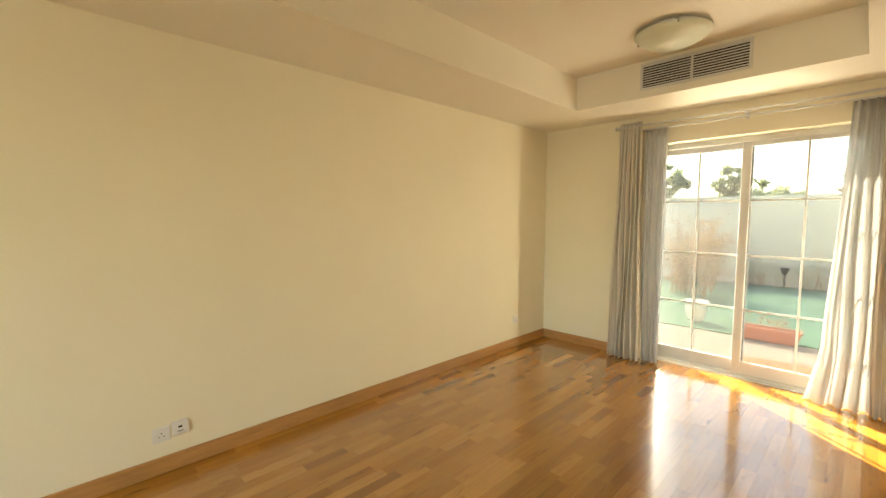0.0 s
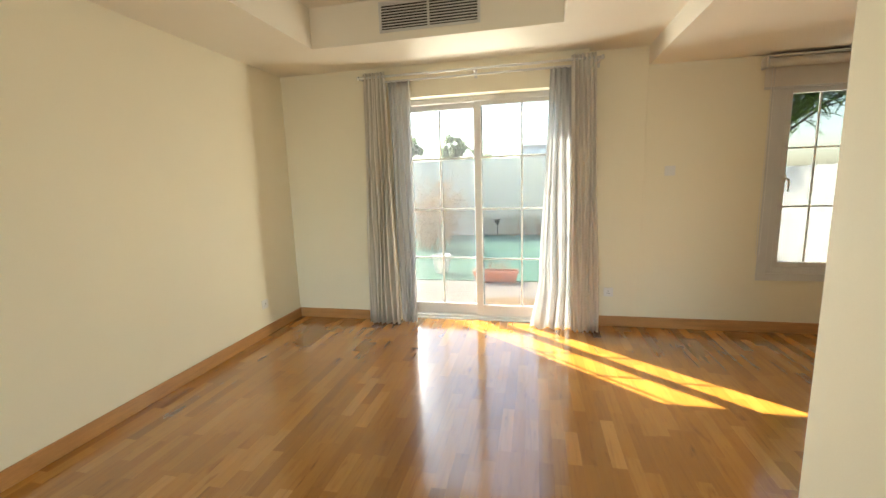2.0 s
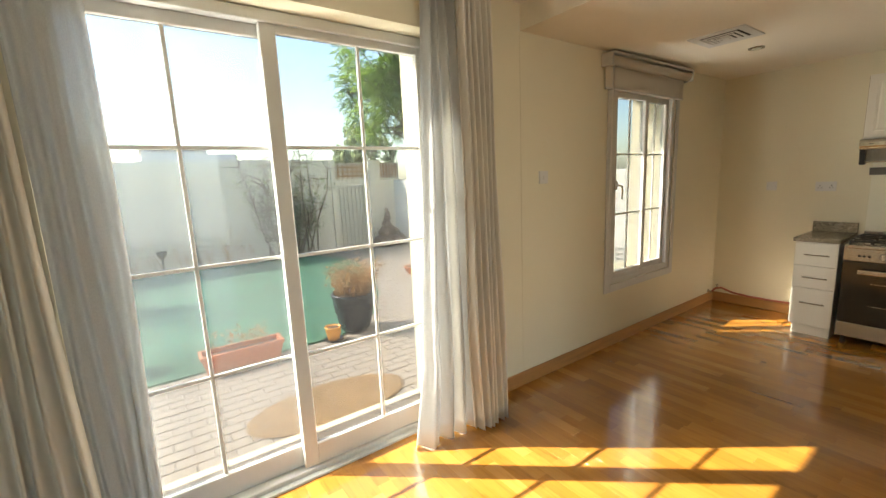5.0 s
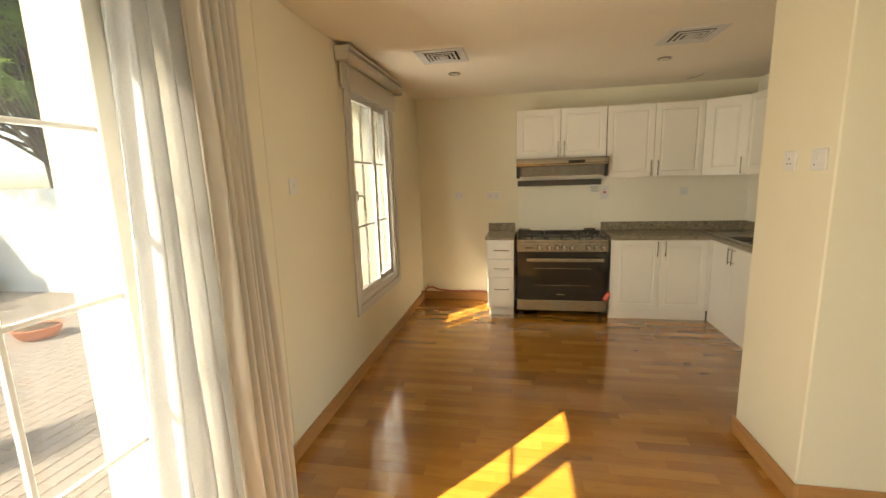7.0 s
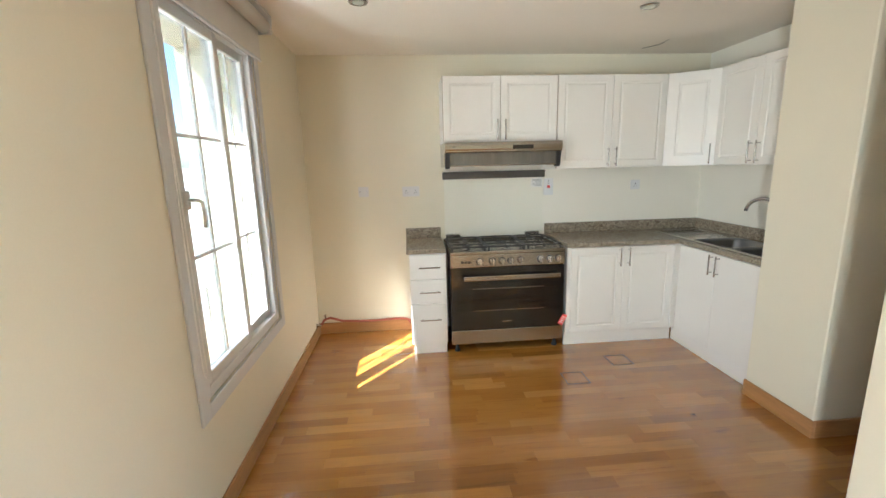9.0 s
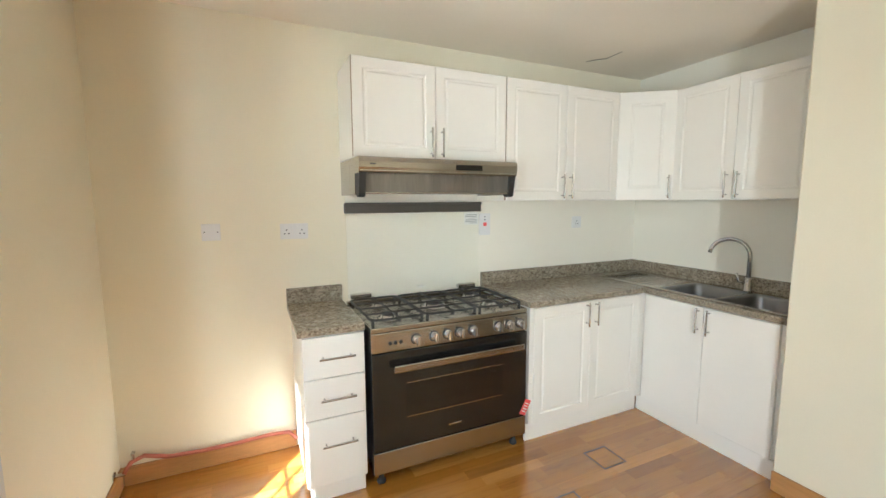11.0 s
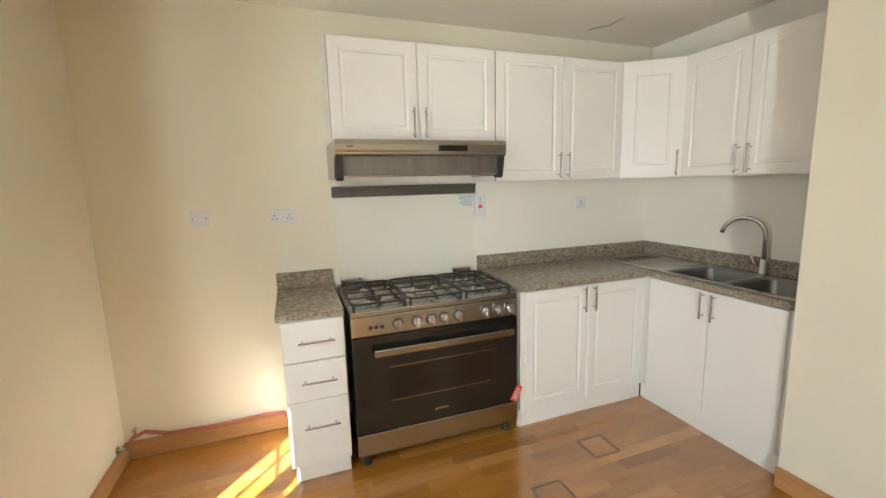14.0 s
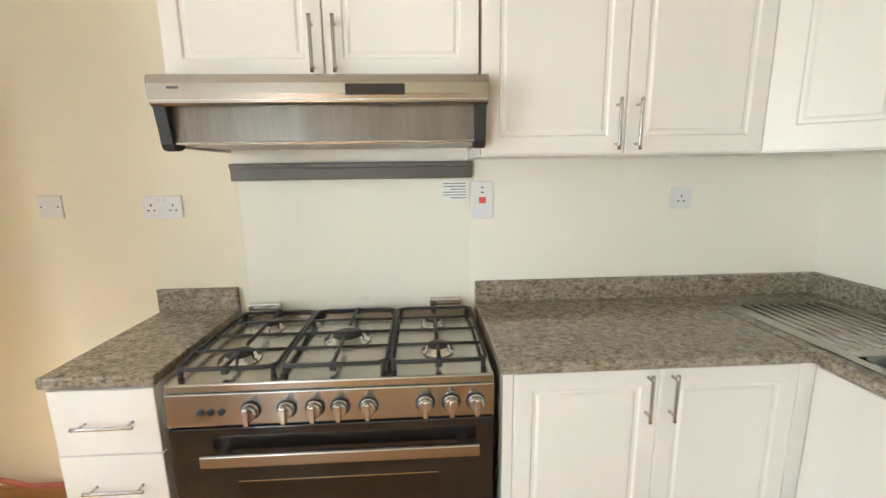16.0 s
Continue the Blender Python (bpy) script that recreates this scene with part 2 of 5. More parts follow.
    nt.links.new(rr.outputs["Result"], p.inputs["Roughness"])
    p.inputs["Coat Weight"].default_value, p.inputs["Coat Roughness"].default_value = 1.0, 0.11
    p.inputs["Coat IOR"].default_value = 1.74
    add_bump(nt, p, g.outputs["Fac"], 0.05, 0.001)
    return m


PARQUET = stave_wood()


def glass_mat(name, tint=(1, 1, 1), haze=0.0):
    """Thin pane with Fresnel gloss; a low tint dims the view, haze imitates dust and glare."""
    m, nt, p = nodes_of(name)
    nt.nodes.remove(p)
    out = nt.nodes["Material Output"]
    tr, gl, lw, pw, sc, mx = (nt.nodes.new(k) for k in ("ShaderNodeBsdfTransparent", "ShaderNodeBsdfGlossy", "ShaderNodeLayerWeight", "ShaderNodeMath", "ShaderNodeMath", "ShaderNodeMixShader"))
    tr.inputs["Color"].default_value = (*tint, 1)
    gl.inputs["Roughness"].default_value = 0.02
    pw.operation, sc.operation = "POWER", "MULTIPLY_ADD"
    pw.inputs[1].default_value, sc.inputs[1].default_value, sc.inputs[2].default_value = 5.0, 0.5, 0.02
    nt.links.new(lw.outputs["Facing"], pw.inputs[0])
    nt.links.new(pw.outputs[0], sc.inputs[0])
    nt.links.new(sc.outputs[0], mx.inputs["Fac"])
    nt.links.new(tr.outputs["BSDF"], mx.inputs[1])
    nt.links.new(gl.outputs["BSDF"], mx.inputs[2])
    last = mx
    if haze:
        df, m2, n = nt.nodes.new("ShaderNodeBsdfTranslucent"), nt.nodes.new("ShaderNodeMixShader"), noise_tex(nt, 2.5, 5)
        mr = nt.nodes.new("ShaderNodeMapRange")
        mr.inputs["To Min"].default_value, mr.inputs["To Max"].default_value = haze * 0.5, haze * 1.5
        nt.links.new(n.outputs["Fac"], mr.inputs["Value"])
        nt.links.new(mr.outputs["Result"], m2.inputs["Fac"])
        nt.links.new(mx.outputs["Shader"], m2.inputs[1])
        nt.links.new(df.outputs["BSDF"], m2.inputs[2])
        last = m2
    nt.links.new(last.outputs["Shader"], out.inputs["Surface"])
    return m


# Grey tints hold down the bright outdoors; the film adds dust and glare veil.
PANE = glass_mat("dimmed_hazy_glass", (0.45, 0.452, 0.445), 0.006)
PANEHAZY = glass_mat("dimmed_hazier_glass", (0.44, 0.442, 0.435), 0.020)
PANEDIM = glass_mat("dimmed_window_glass", (0.36, 0.36, 0.352), 0.0)
SPLASHGLASS = glass_mat("clear_splash_glass", (0.992, 0.998, 0.994), 0.0)


def sheer_mat():
    m, nt, p = nodes_of("white_voile")
    nt.nodes.remove(p)
    out = nt.nodes["Material Output"]
    tr, tl, df, m1, m2 = (nt.nodes.new(k) for k in ("ShaderNodeBsdfTransparent", "ShaderNodeBsdfTranslucent", "ShaderNodeBsdfDiffuse", "ShaderNodeMixShader", "ShaderNodeMixShader"))
    tl.inputs["Color"].default_value, df.inputs["Color"].default_value = (0.43, 0.432, 0.435, 1), (0.84, 0.84, 0.835, 1)
    m1.inputs["Fac"].default_value = 0.5
    n = noise_tex(nt, 420, 2, (1, 1, 0.3))
    mr = nt.nodes.new("ShaderNodeMapRange")
    mr.inputs["To Min"].default_value, mr.inputs["To Max"].default_value = 0.62, 0.85
    nt.links.new(n.outputs["Fac"], mr.inputs["Value"])
    nt.links.new(mr.outputs["Result"], m2.inputs["Fac"])
    nt.links.new(tl.outputs["BSDF"], m1.inputs[1])
    nt.links.new(df.outputs["BSDF"], m1.inputs[2])
    nt.links.new(tr.outputs["BSDF"], m2.inputs[1])
    nt.links.new(m1.outputs["Shader"], m2.inputs[2])
    nt.links.new(m2.outputs["Shader"], out.inputs["Surface"])
    return m


SHEER = sheer_mat()
FROST = mat("frosted_lamp_glass", (0.66, 0.68, 0.56), 0.35, var=0.06, scale=7, fine=60, bump=0.05)


# ---- building helpers ----
def link(name, bm, material, parent=None, label="", smooth=False):
    me = bpy.data.meshes.new(name)
    bm.normal_update()
    bm.to_mesh(me)
    bm.free()
    me.materials.append(material)
    if smooth:
        for f in me.polygons:
            f.use_smooth = True
    ob = new(name, me)
    if parent:
        ob.parent = parent
        if parent.type == "EMPTY":
            ob.matrix_parent_inverse = Matrix.Translation(parent.location).inverted()
    return tagged(ob, label)


def part(name, bm, material, parent, label="", smooth=False):
    return link(name, bm, material, parent, label, smooth)


def thing(name, at, label, category, group=""):
    e = new(name)
    e.location = at
    e.empty_display_size = 0.05
    return tagged(e, label, category, group)


def structure(name, bm, material, label="", smooth=False):
    return tagged(link(name, bm, material, None, label, smooth), kind="structure")


def add_box(bm, x0, x1, y0, y1, z0, z1, bevel=0.0, seg=1):
    m = Matrix.Translation(((x0 + x1) / 2, (y0 + y1) / 2, (z0 + z1) / 2)) @ Matrix.Diagonal((abs(x1 - x0), abs(y1 - y0), abs(z1 - z0), 1))
    vs = bmesh.ops.create_cube(bm, size=1, matrix=m)["verts"]
    if bevel:
        es = {e for v in vs for e in v.link_edges}
        bmesh.ops.bevel(bm, geom=list(es), offset=bevel, segments=seg, affect="EDGES", profile=0.6)
    return bm


def box(x0, x1, y0, y1, z0, z1, bevel=0.0, seg=1):
    return add_box(bmesh.new(), x0, x1, y0, y1, z0, z1, bevel, seg)


def add_tube(bm, pts, radius, n=10, cap=True, taper=None):
    """A round bar along the points."""
    pts = [Vector(p) for p in pts]
    rings, up = [], None
    for i, p in enumerate(pts):
        d = (pts[min(i + 1, len(pts) - 1)] - pts[max(i - 1, 0)]).normalized()
        if up is None:
            up = d.orthogonal().normalized()
        up = (up - d * up.dot(d)).normalized()
        side = d.cross(up)
        r = radius if taper is None else radius * (1 + (taper - 1) * i / (len(pts) - 1))
        rings.append([bm.verts.new(p + (up * math.cos(a) + side * math.sin(a)) * r) for a in (2 * math.pi * k / n for k in range(n))])
    for a, b in zip(rings, rings[1:]):
        for k in range(n):
            bm.faces.new((a[k], a[(k + 1) % n], b[(k + 1) % n], b[k]))
    if cap:
        bm.faces.new(rings[0][::-1])
        bm.faces.new(rings[-1])
    return bm


def tube(pts, radius, n=10, **k):
    return add_tube(bmesh.new(), pts, radius, n, **k)


def add_lathe(bm, at, profile, n=24, axis="z", cap_end=True):
    """A turned body: profile of (radius, height) from one end to the other."""
    at = Vector(at)
    rings = []
    for r, h in profile:
        ring = []
        for k in range(n):
            a = 2 * math.pi * k / n
            c, s = r * math.cos(a), r * math.sin(a)
            ring.append(bm.verts.new(at + Vector({"z": (c, s, h), "x": (h, c, s), "y": (s, h, c)}[axis])))
        rings.append(ring)
    for a, b in zip(rings, rings[1:]):
        for k in range(n):
            bm.faces.new((a[k], a[(k + 1) % n], b[(k + 1) % n], b[k]))
    if cap_end:
        bm.faces.new(rings[0][::-1])
        bm.faces.new(rings[-1])
    return bm


def lathe(at, profile, n=24, **k):
    return add_lathe(bmesh.new(), at, profile, n, **k)


def panel(origin, u, v, w, h, rings):
    """A board standing at origin, w along u and h along v, whose face follows rings of (inset, rise) outwards along u x v."""
    bm = bmesh.new()
    o, u, v = Vector(origin), Vector(u).normalized(), Vector(v).normalized()
    nrm = u.cross(v)
    loops = []
    for ins, rise in rings:
        loops.append([bm.verts.new(o + u * a + v * b + nrm * rise) for a, b in ((ins, ins), (w - ins, ins), (w - ins, h - ins), (ins, h - ins))])
    for a, b in zip(loops, loops[1:]):
        for k in range(4):
            bm.faces.new((a[k], a[(k + 1) % 4], b[(k + 1) % 4], b[k]))
    bm.faces.new(loops[0][::-1])
    bm.faces.new(loops[-1])
    return bm


ROUTED = [(0, 0), (0, 0.016), (0.002, 0.018), (0.052, 0.018), (0.057, 0.0128), (0.066, 0.0128), (0.074, 0.0175)]
PLAINDOOR = [(0, 0), (0, 0.016), (0.002, 0.018)]


def framing(x0, x1, z0, z1, y0, y1, w, wb=None, wt=None):
    """A rectangular frame in a wall plane (x, z), from y0 to y1, w wide."""
    wb, wt = wb or w, wt or w
    bm = bmesh.new()
    add_box(bm, x0, x0 + w, y0, y1, z0, z1, 0.004)
    add_box(bm, x1 - w, x1, y0, y1, z0, z1, 0.004)
    add_box(bm, x0 + w - 0.001, x1 - w + 0.001, y0 + 0.001, y1 - 0.001, z0, z0 + wb, 0.004)
    add_box(bm, x0 + w - 0.001, x1 - w + 0.001, y0 + 0.001, y1 - 0.001, z1 - wt, z1, 0.004)
    return bm

# ---- the rooms ----
XB, YK, YS = 6.525, 0.095, -3.42           # kitchen back wall, kitchen window wall, sink wall
ZK, ZS, ZT = 2.36, 2.515, 2.825            # kitchen ceiling, living soffit, tray ceiling
XSTEP, YOUT, YBACK = 3.49, 0.50, -8.5      # where the ceiling drops; outer face of the front wall; rear of the room
DX0, DX1, DZ1 = 1.17, 2.86, 2.225          # sliding door opening
WX0, WX1, WZ0, WZ1 = 4.50, 5.50, 0.535, 2.15  # kitchen window opening
PA = (3.54, 4.065, -2.28)                  # pier beside the living room: x from, x to, end face
PB = (4.69, 5.135, -2.83)                  # pier beside the sink
T = 0.2
XRET = 2.985                               # return in the front wall behind the drape

bm = bmesh.new()
add_box(bm, -T, 0, YBACK - T, YOUT, -0.1, 3.0)
structure("wall_west", bm, WALL, "plain cream painted long living room wall")
bm = bmesh.new()
add_box(bm, 0, DX0, 0, YOUT, -0.1, 3.0)
add_box(bm, DX1, XRET, 0, YOUT, -0.1, 3.0)
add_box(bm, DX0, DX1, 0, 0.238, DZ1, 3.0)
add_box(bm, DX0, DX1, 0.238, YOUT, DZ1 + 0.50, 3.0)
structure("wall_north", bm, WALL, "cream painted wall around the garden door")
bm = bmesh.new()
add_box(bm, XRET, WX0, YK, YOUT, -0.1, 3.0)
add_box(bm, WX1, XB + T, YK, YOUT, -0.1, 3.0)
add_box(bm, WX0, WX1, YK, YOUT, -0.1, WZ0)
add_box(bm, WX0, WX1, YK, YOUT, WZ1, 3.0)
structure("wall_north_kitchen", bm, WALL, "cream painted kitchen wall with a tall window")
structure("wall_east", box(XB, XB + T, YS - T, YK, -0.1, 3.0), WALL, "cream painted kitchen back wall")
structure("wall_splash", box(XB - 0.004, XB, YS, -1.068, 0.60, 1.62), WALLK, "pale painted wall strip above the worktop")
structure("wall_south_kitchen", box(PB[1] - 0.02, XB, YS - T, YS, -0.1, 3.0), WALLK, "pale painted wall behind the sink")
structure("wall_pier_sink", box(PB[0], PB[1], YS - T, PB[2], -0.1, 3.0, 0.006), WALL, "cream painted wall end beside the sink run")
structure("wall_pier_living", box(PA[0], PA[1], YBACK, PA[2], -0.1, 3.0, 0.006), WALL, "cream painted wall end between living room and kitchen")
# Unseen rear opening, left free for the added fill lamp.
bm = bmesh.new()
for x0, x1, z0, z1 in ((-T, 0.55, -0.1, 3.0), (2.95, XB + T, -0.1, 3.0), (0.55, 2.95, -0.1, 0.30), (0.55, 2.95, 2.30, 3.0)):
    add_box(bm, x0, x1, YBACK - T, YBACK, z0, z1)
structure("wall_back", bm, WALL, "plain cream painted rear wall")
structure("wall_hall", box(PB[0], XB + T, YBACK, YS - T, -0.1, 3.0), WALL, "plain cream painted hall wall")

# ceilings: lower soffit round a raised tray, and the lower kitchen ceiling
TX0, TX1, TY0, TY1 = 0.755, 2.73, -7.6, -0.70
bm = bmesh.new()
add_box(bm, 0, TX0, YBACK, 0, ZS, 3.0)
add_box(bm, TX1, XSTEP, YBACK, YK, ZS, 3.0)
add_box(bm, TX0, TX1, TY1, 0, ZS, 3.0)
add_box(bm, TX0, TX1, YBACK, TY0, ZS, 3.0)
add_box(bm, TX0, TX1, TY0, TY1, ZT, 3.0)
structure("ceiling_living", bm, CEIL, "cream ceiling with a raised tray")
structure("ceiling_kitchen", box(XSTEP, XB, YBACK, YK, ZK, 3.0), CEILK, "pale flat kitchen ceiling")
structure("roof", box(-T, XB + T, YBACK - T, YOUT, 3.0, 3.15), FARWALL, "flat roof slab over the rooms")
structure("floor_slab", box(-T, XB + T, YBACK - T, YOUT, -0.14, -0.012), MORTAR, "screed below the parquet")


structure("trim_wall_joint", box(XSTEP - 0.004, XSTEP + 0.004, YK - 0.003, YK, 0.1, ZK, 0.001), WALL, "faint vertical plaster joint in the wall")


# skirting boards
def skirt(name, x0, x1, y0, y1):
    bm = bmesh.new()
    add_box(bm, x0, x1, y0, y1, 0.0, 0.1, 0.004)
    structure(name, bm, SKIRT, "honey wood skirting board")


S = 0.014
skirt("baseboard_west", 0, S, YBACK, 0)
skirt("baseboard_north_a", S, DX0 - 0.01, -S, 0)
skirt("baseboard_north_b", DX1 + 0.01, XRET, -S, 0)
skirt("baseboard_north_c", XRET, XB, YK - S, YK)
skirt("baseboard_east", XB - S, XB, -0.74, YK - S)
skirt("baseboard_pier_living_end", PA[0] - S, PA[1] + S, PA[2], PA[2] + S)
skirt("baseboard_pier_living_west", PA[0] - S, PA[0], YBACK, PA[2])
skirt("baseboard_pier_living_east", PA[1], PA[1] + S, YBACK, PA[2])
skirt("baseboard_pier_sink_end", PB[0] - S, PB[1], PB[2], PB[2] + S)
skirt("baseboard_pier_sink_west", PB[0] - S, PB[0], YBACK, PB[2])
skirt("baseboard_back", S, PA[0] - S, YBACK, YBACK + S)


# ---- garden door ----
def sliding_door():
    root = tagged(thing("door_1", ((DX0 + DX1) / 2, 0.17, 0), "white framed two-panel sliding glass garden door", "door"), kind="structure")
    part("door_frame", framing(DX0 + 0.001, DX1 - 0.001, 0.004, DZ1 - 0.002, 0.125, 0.235, 0.055, 0.03, 0.05), PVC, root)
    xm = 1.995
    for x0, x1, y, zt in ((DX0 + 0.05, xm + 0.035, 0.20, 2.175), (xm - 0.045, DX1 - 0.05, 0.16, 2.19)):
        w = 0.052 if y > 0.18 else 0.088
        sash = part("sash", framing(x0, x1, 0.034, zt, y - 0.018, y + 0.018, 0.06 if y > 0.18 else 0.07, 0.115, 0.055), PVC, root)
        gx0, gx1, gz0, gz1 = x0 + 0.06, x1 - 0.06, 0.145, zt - 0.05
        g = part("pane", box(gx0, gx1, y - 0.003, y + 0.003, gz0, gz1), PANEHAZY if y > 0.18 else PANE, sash, "glass tinted grey to dim the outdoor view")
        g.visible_shadow = False
        bx = 1.60 if y > 0.18 else 2.41
        part("glazing_bar", box(bx - 0.008, bx + 0.008, y - 0.009, y + 0.009, gz0, gz1, 0.002), PVC, sash)
        for z in (0.635, 1.14, 1.648):
            part("glazing_bar", box(gx0, gx1, y - 0.008, y + 0.008, z - 0.008, z + 0.008, 0.002), PVC, sash)
    part("threshold", box(DX0, DX1, 0.09, 0.125, -0.012, 0.012, 0.003), PVC, root)


sliding_door()


# ---- kitchen window ----
def kitchen_window():
    root = tagged(thing("window_1", ((WX0 + WX1) / 2, 0.15, WZ0), "white framed kitchen window with two panels and bars", "window"), kind="structure")
    bm = bmesh.new()
    for x0, x1, z0, z1 in ((WX0 - 0.065, WX0 + 0.005, WZ0 - 0.06, WZ1 + 0.06), (WX1 - 0.005, WX1 + 0.05, WZ0 - 0.06, WZ1 + 0.06),
                           (WX0 + 0.005, WX1 - 0.005, WZ0 - 0.06, WZ0 + 0.005), (WX0 + 0.005, WX1 - 0.005, WZ1 - 0.005, WZ1 + 0.06)):
        add_box(bm, x0, x1, YK - 0.012, YK, z0, z1, 0.003)
    part("window_trim", bm, PVC, root)
    part("window_frame", framing(WX0 + 0.002, WX1 - 0.002, WZ0 + 0.002, WZ1 - 0.002, YK + 0.005, YK + 0.085, 0.055), PVC, root)
    for x0, x1, y in ((WX0 + 0.05, 5.065, YK + 0.035), (5.045, WX1 - 0.05, YK + 0.06)):
        sash = part("sash", framing(x0, x1, WZ0 + 0.05, WZ1 - 0.05, y - 0.022, y + 0.022, 0.052), PVC, root)
        gx0, gx1 = x0 + 0.05, x1 - 0.05
        g = part("pane", box(gx0, gx1, y - 0.003, y + 0.003, WZ0 + 0.1, WZ1 - 0.1), PANEDIM, sash, "glass tinted grey to dim the outdoor view")
        g.visible_shadow = False
        part("glazing_bar", box((gx0 + gx1) / 2 - 0.007, (gx0 + gx1) / 2 + 0.007, y - 0.008, y + 0.008, WZ0 + 0.1, WZ1 - 0.1, 0.002), PVC, sash)
        for z in (1.12, 1.61):
            part("glazing_bar", box(gx0, gx1, y - 0.0075, y + 0.0075, z - 0.007, z + 0.007, 0.002), PVC, sash)
    hx, hz = 4.585, 1.36
    bm = bmesh.new()
    add_box(bm, hx - 0.014, hx + 0.014, YK - 0.004, YK + 0.014, hz - 0.035, hz + 0.035, 0.004)
    add_tube(bm, [(hx, YK, hz), (hx, YK - 0.035, hz), (hx + 0.012, YK - 0.045, hz - 0.01), (hx + 0.016, YK - 0.047, hz - 0.06), (hx + 0.012, YK - 0.045, hz - 0.11)], 0.007, 10)
    part("window_handle", bm, PVC, root, "white curved lever handle", True)
    part("window_sill", box(WX0, WX1, YK + 0.085, YOUT + 0.04, WZ0 - 0.03, WZ0 + 0.004, 0.004), HOUSEWALL, root)


kitchen_window()


def roller_blind():
    x0, x1, z = 4.34, 5.60, 2.285
    root = thing("roller_blind", ((x0 + x1) / 2, YK - 0.05, 2.1), "cream roller blind rolled up above the kitchen window", "blind")
    r = 0.038
    part("roll", lathe((x0 + 0.02, YK - 0.055, z), [(r, 0), (r, x1 - x0 - 0.04)], 20, axis="x"), DRAPE, root, "rolled cream cloth", True)
    for x in (x0, x1 - 0.02):
        part("bracket", box(x, x + 0.02, YK - 0.10, YK, z - 0.045, z + 0.05, 0.008), PVC, root)
    part("head_rail", box(x0 + 0.02, x1 - 0.02, YK - 0.105, YK - 0.004, z + 0.038, z + 0.052, 0.004), PVC, root)
    part("fabric", box(x0 + 0.03, x1 - 0.03, YK - 0.024, YK - 0.019, 2.10, z), DRAPE, root, "hanging cream cloth")
    part("hem_bar", box(x0 + 0.03, x1 - 0.03, YK - 0.028, YK - 0.014, 2.085, 2.103, 0.004), PVC, root)
    xc = x0 + 0.055
    bm = tube([(xc, YK - 0.075, z), (xc + 0.004, YK - 0.065, 1.6), (xc, YK - 0.06, 1.0), (xc + 0.004, YK - 0.058, 0.72), (xc + 0.018, YK - 0.058, 0.70), (xc + 0.03, YK - 0.058, 0.72), (xc + 0.034, YK - 0.055, 1.4), (xc + 0.03, YK - 0.05, z)], 0.0028, 6)
    part("pull_chain", bm, PLAST, root, "thin white pull chain", True)


roller_blind()


# ---- curtains ----
def cloth(x_top, x_bot, y_top, y_bot, z_top, z_bot, folds, amp, seed, flare=None):
    """A hanging cloth with uneven pleats; flare pushes its foot sideways."""
    rnd = random.Random(seed)
    bm = bmesh.new()
    nu, nv = folds * 10, 26
    ph = [rnd.uniform(-0.5, 0.5) for _ in range(folds + 1)]
    am = [rnd.uniform(0.65, 1.25) for _ in range(folds + 1)]
    grid = []
    for j in range(nv + 1):
        v = j / nv
        row = []
        for i in range(nu + 1):
            u = i / nu
            k = min(folds - 1, int(u * folds))
            f = u * folds - k
            a = am[k] * (1 - f) + am[k + 1] * f
            p = ph[k] * (1 - f) + ph[k + 1] * f
            wave = math.sin(2 * math.pi * u * folds + p * 0.9 * v + 0.6 * math.sin(3 * v + k))
            x = (x_top[0] + (x_top[1] - x_top[0]) * u) * (1 - v) + (x_bot[0] + (x_bot[1] - x_bot[0]) * u) * v
            x += 0.012 * math.sin(2.2 * v * math.pi + k * 1.7) * v
            if flare:
                x += flare * max(0, v - 0.82) / 0.18 * (1 - u) ** 2
            y = y_top * (1 - v) + y_bot * v + amp * a * wave * (0.75 + 0.45 * v) + 0.006 * math.sin(9 * v + k)
            row.append(bm.verts.new((x, y, z_top + (z_bot - z_top) * v)))
        grid.append(row)
    for a, b in zip(grid, grid[1:]):
        for i in range(nu):
            bm.faces.new((a[i], a[i + 1], b[i + 1], b[i]))
    return bm


def hang(name, bm, material, label, thick):
    ob = tagged(link(name, bm, material, None, label, True), label, "curtain", "curtains at the garden door")
    s = ob.modifiers.new("thickness", "SOLIDIFY")
    s.thickness, s.offset = thick, 0
    return ob


hang("curtain", cloth((0.945, 1.165), (0.875, 1.20), -0.125, -0.135, 2.445, 0.012, 6, 0.030, 3), DRAPE, "beige pleated drape drawn beside the garden door", 0.0025)
hang("curtain", cloth((2.83, 3.03), (2.865, 3.105), -0.125, -0.125, 2.445, 0.012, 6, 0.030, 5), DRAPE, "beige pleated drape drawn beside the garden door", 0.0025)
hang("sheer_curtain", cloth((1.165, 1.385), (1.20, 1.375), -0.06, -0.06, 2.365, 0.012, 4, 0.026, 7), SHEER, "white voile sheer gathered beside the garden door", 0.001)
hang("sheer_curtain", cloth((2.66, 2.85), (2.56, 2.92), -0.06, -0.065, 2.365, 0.006, 4, 0.034, 9, -0.08), SHEER, "white voile sheer gathered, its hem trailing on the floor", 0.001)


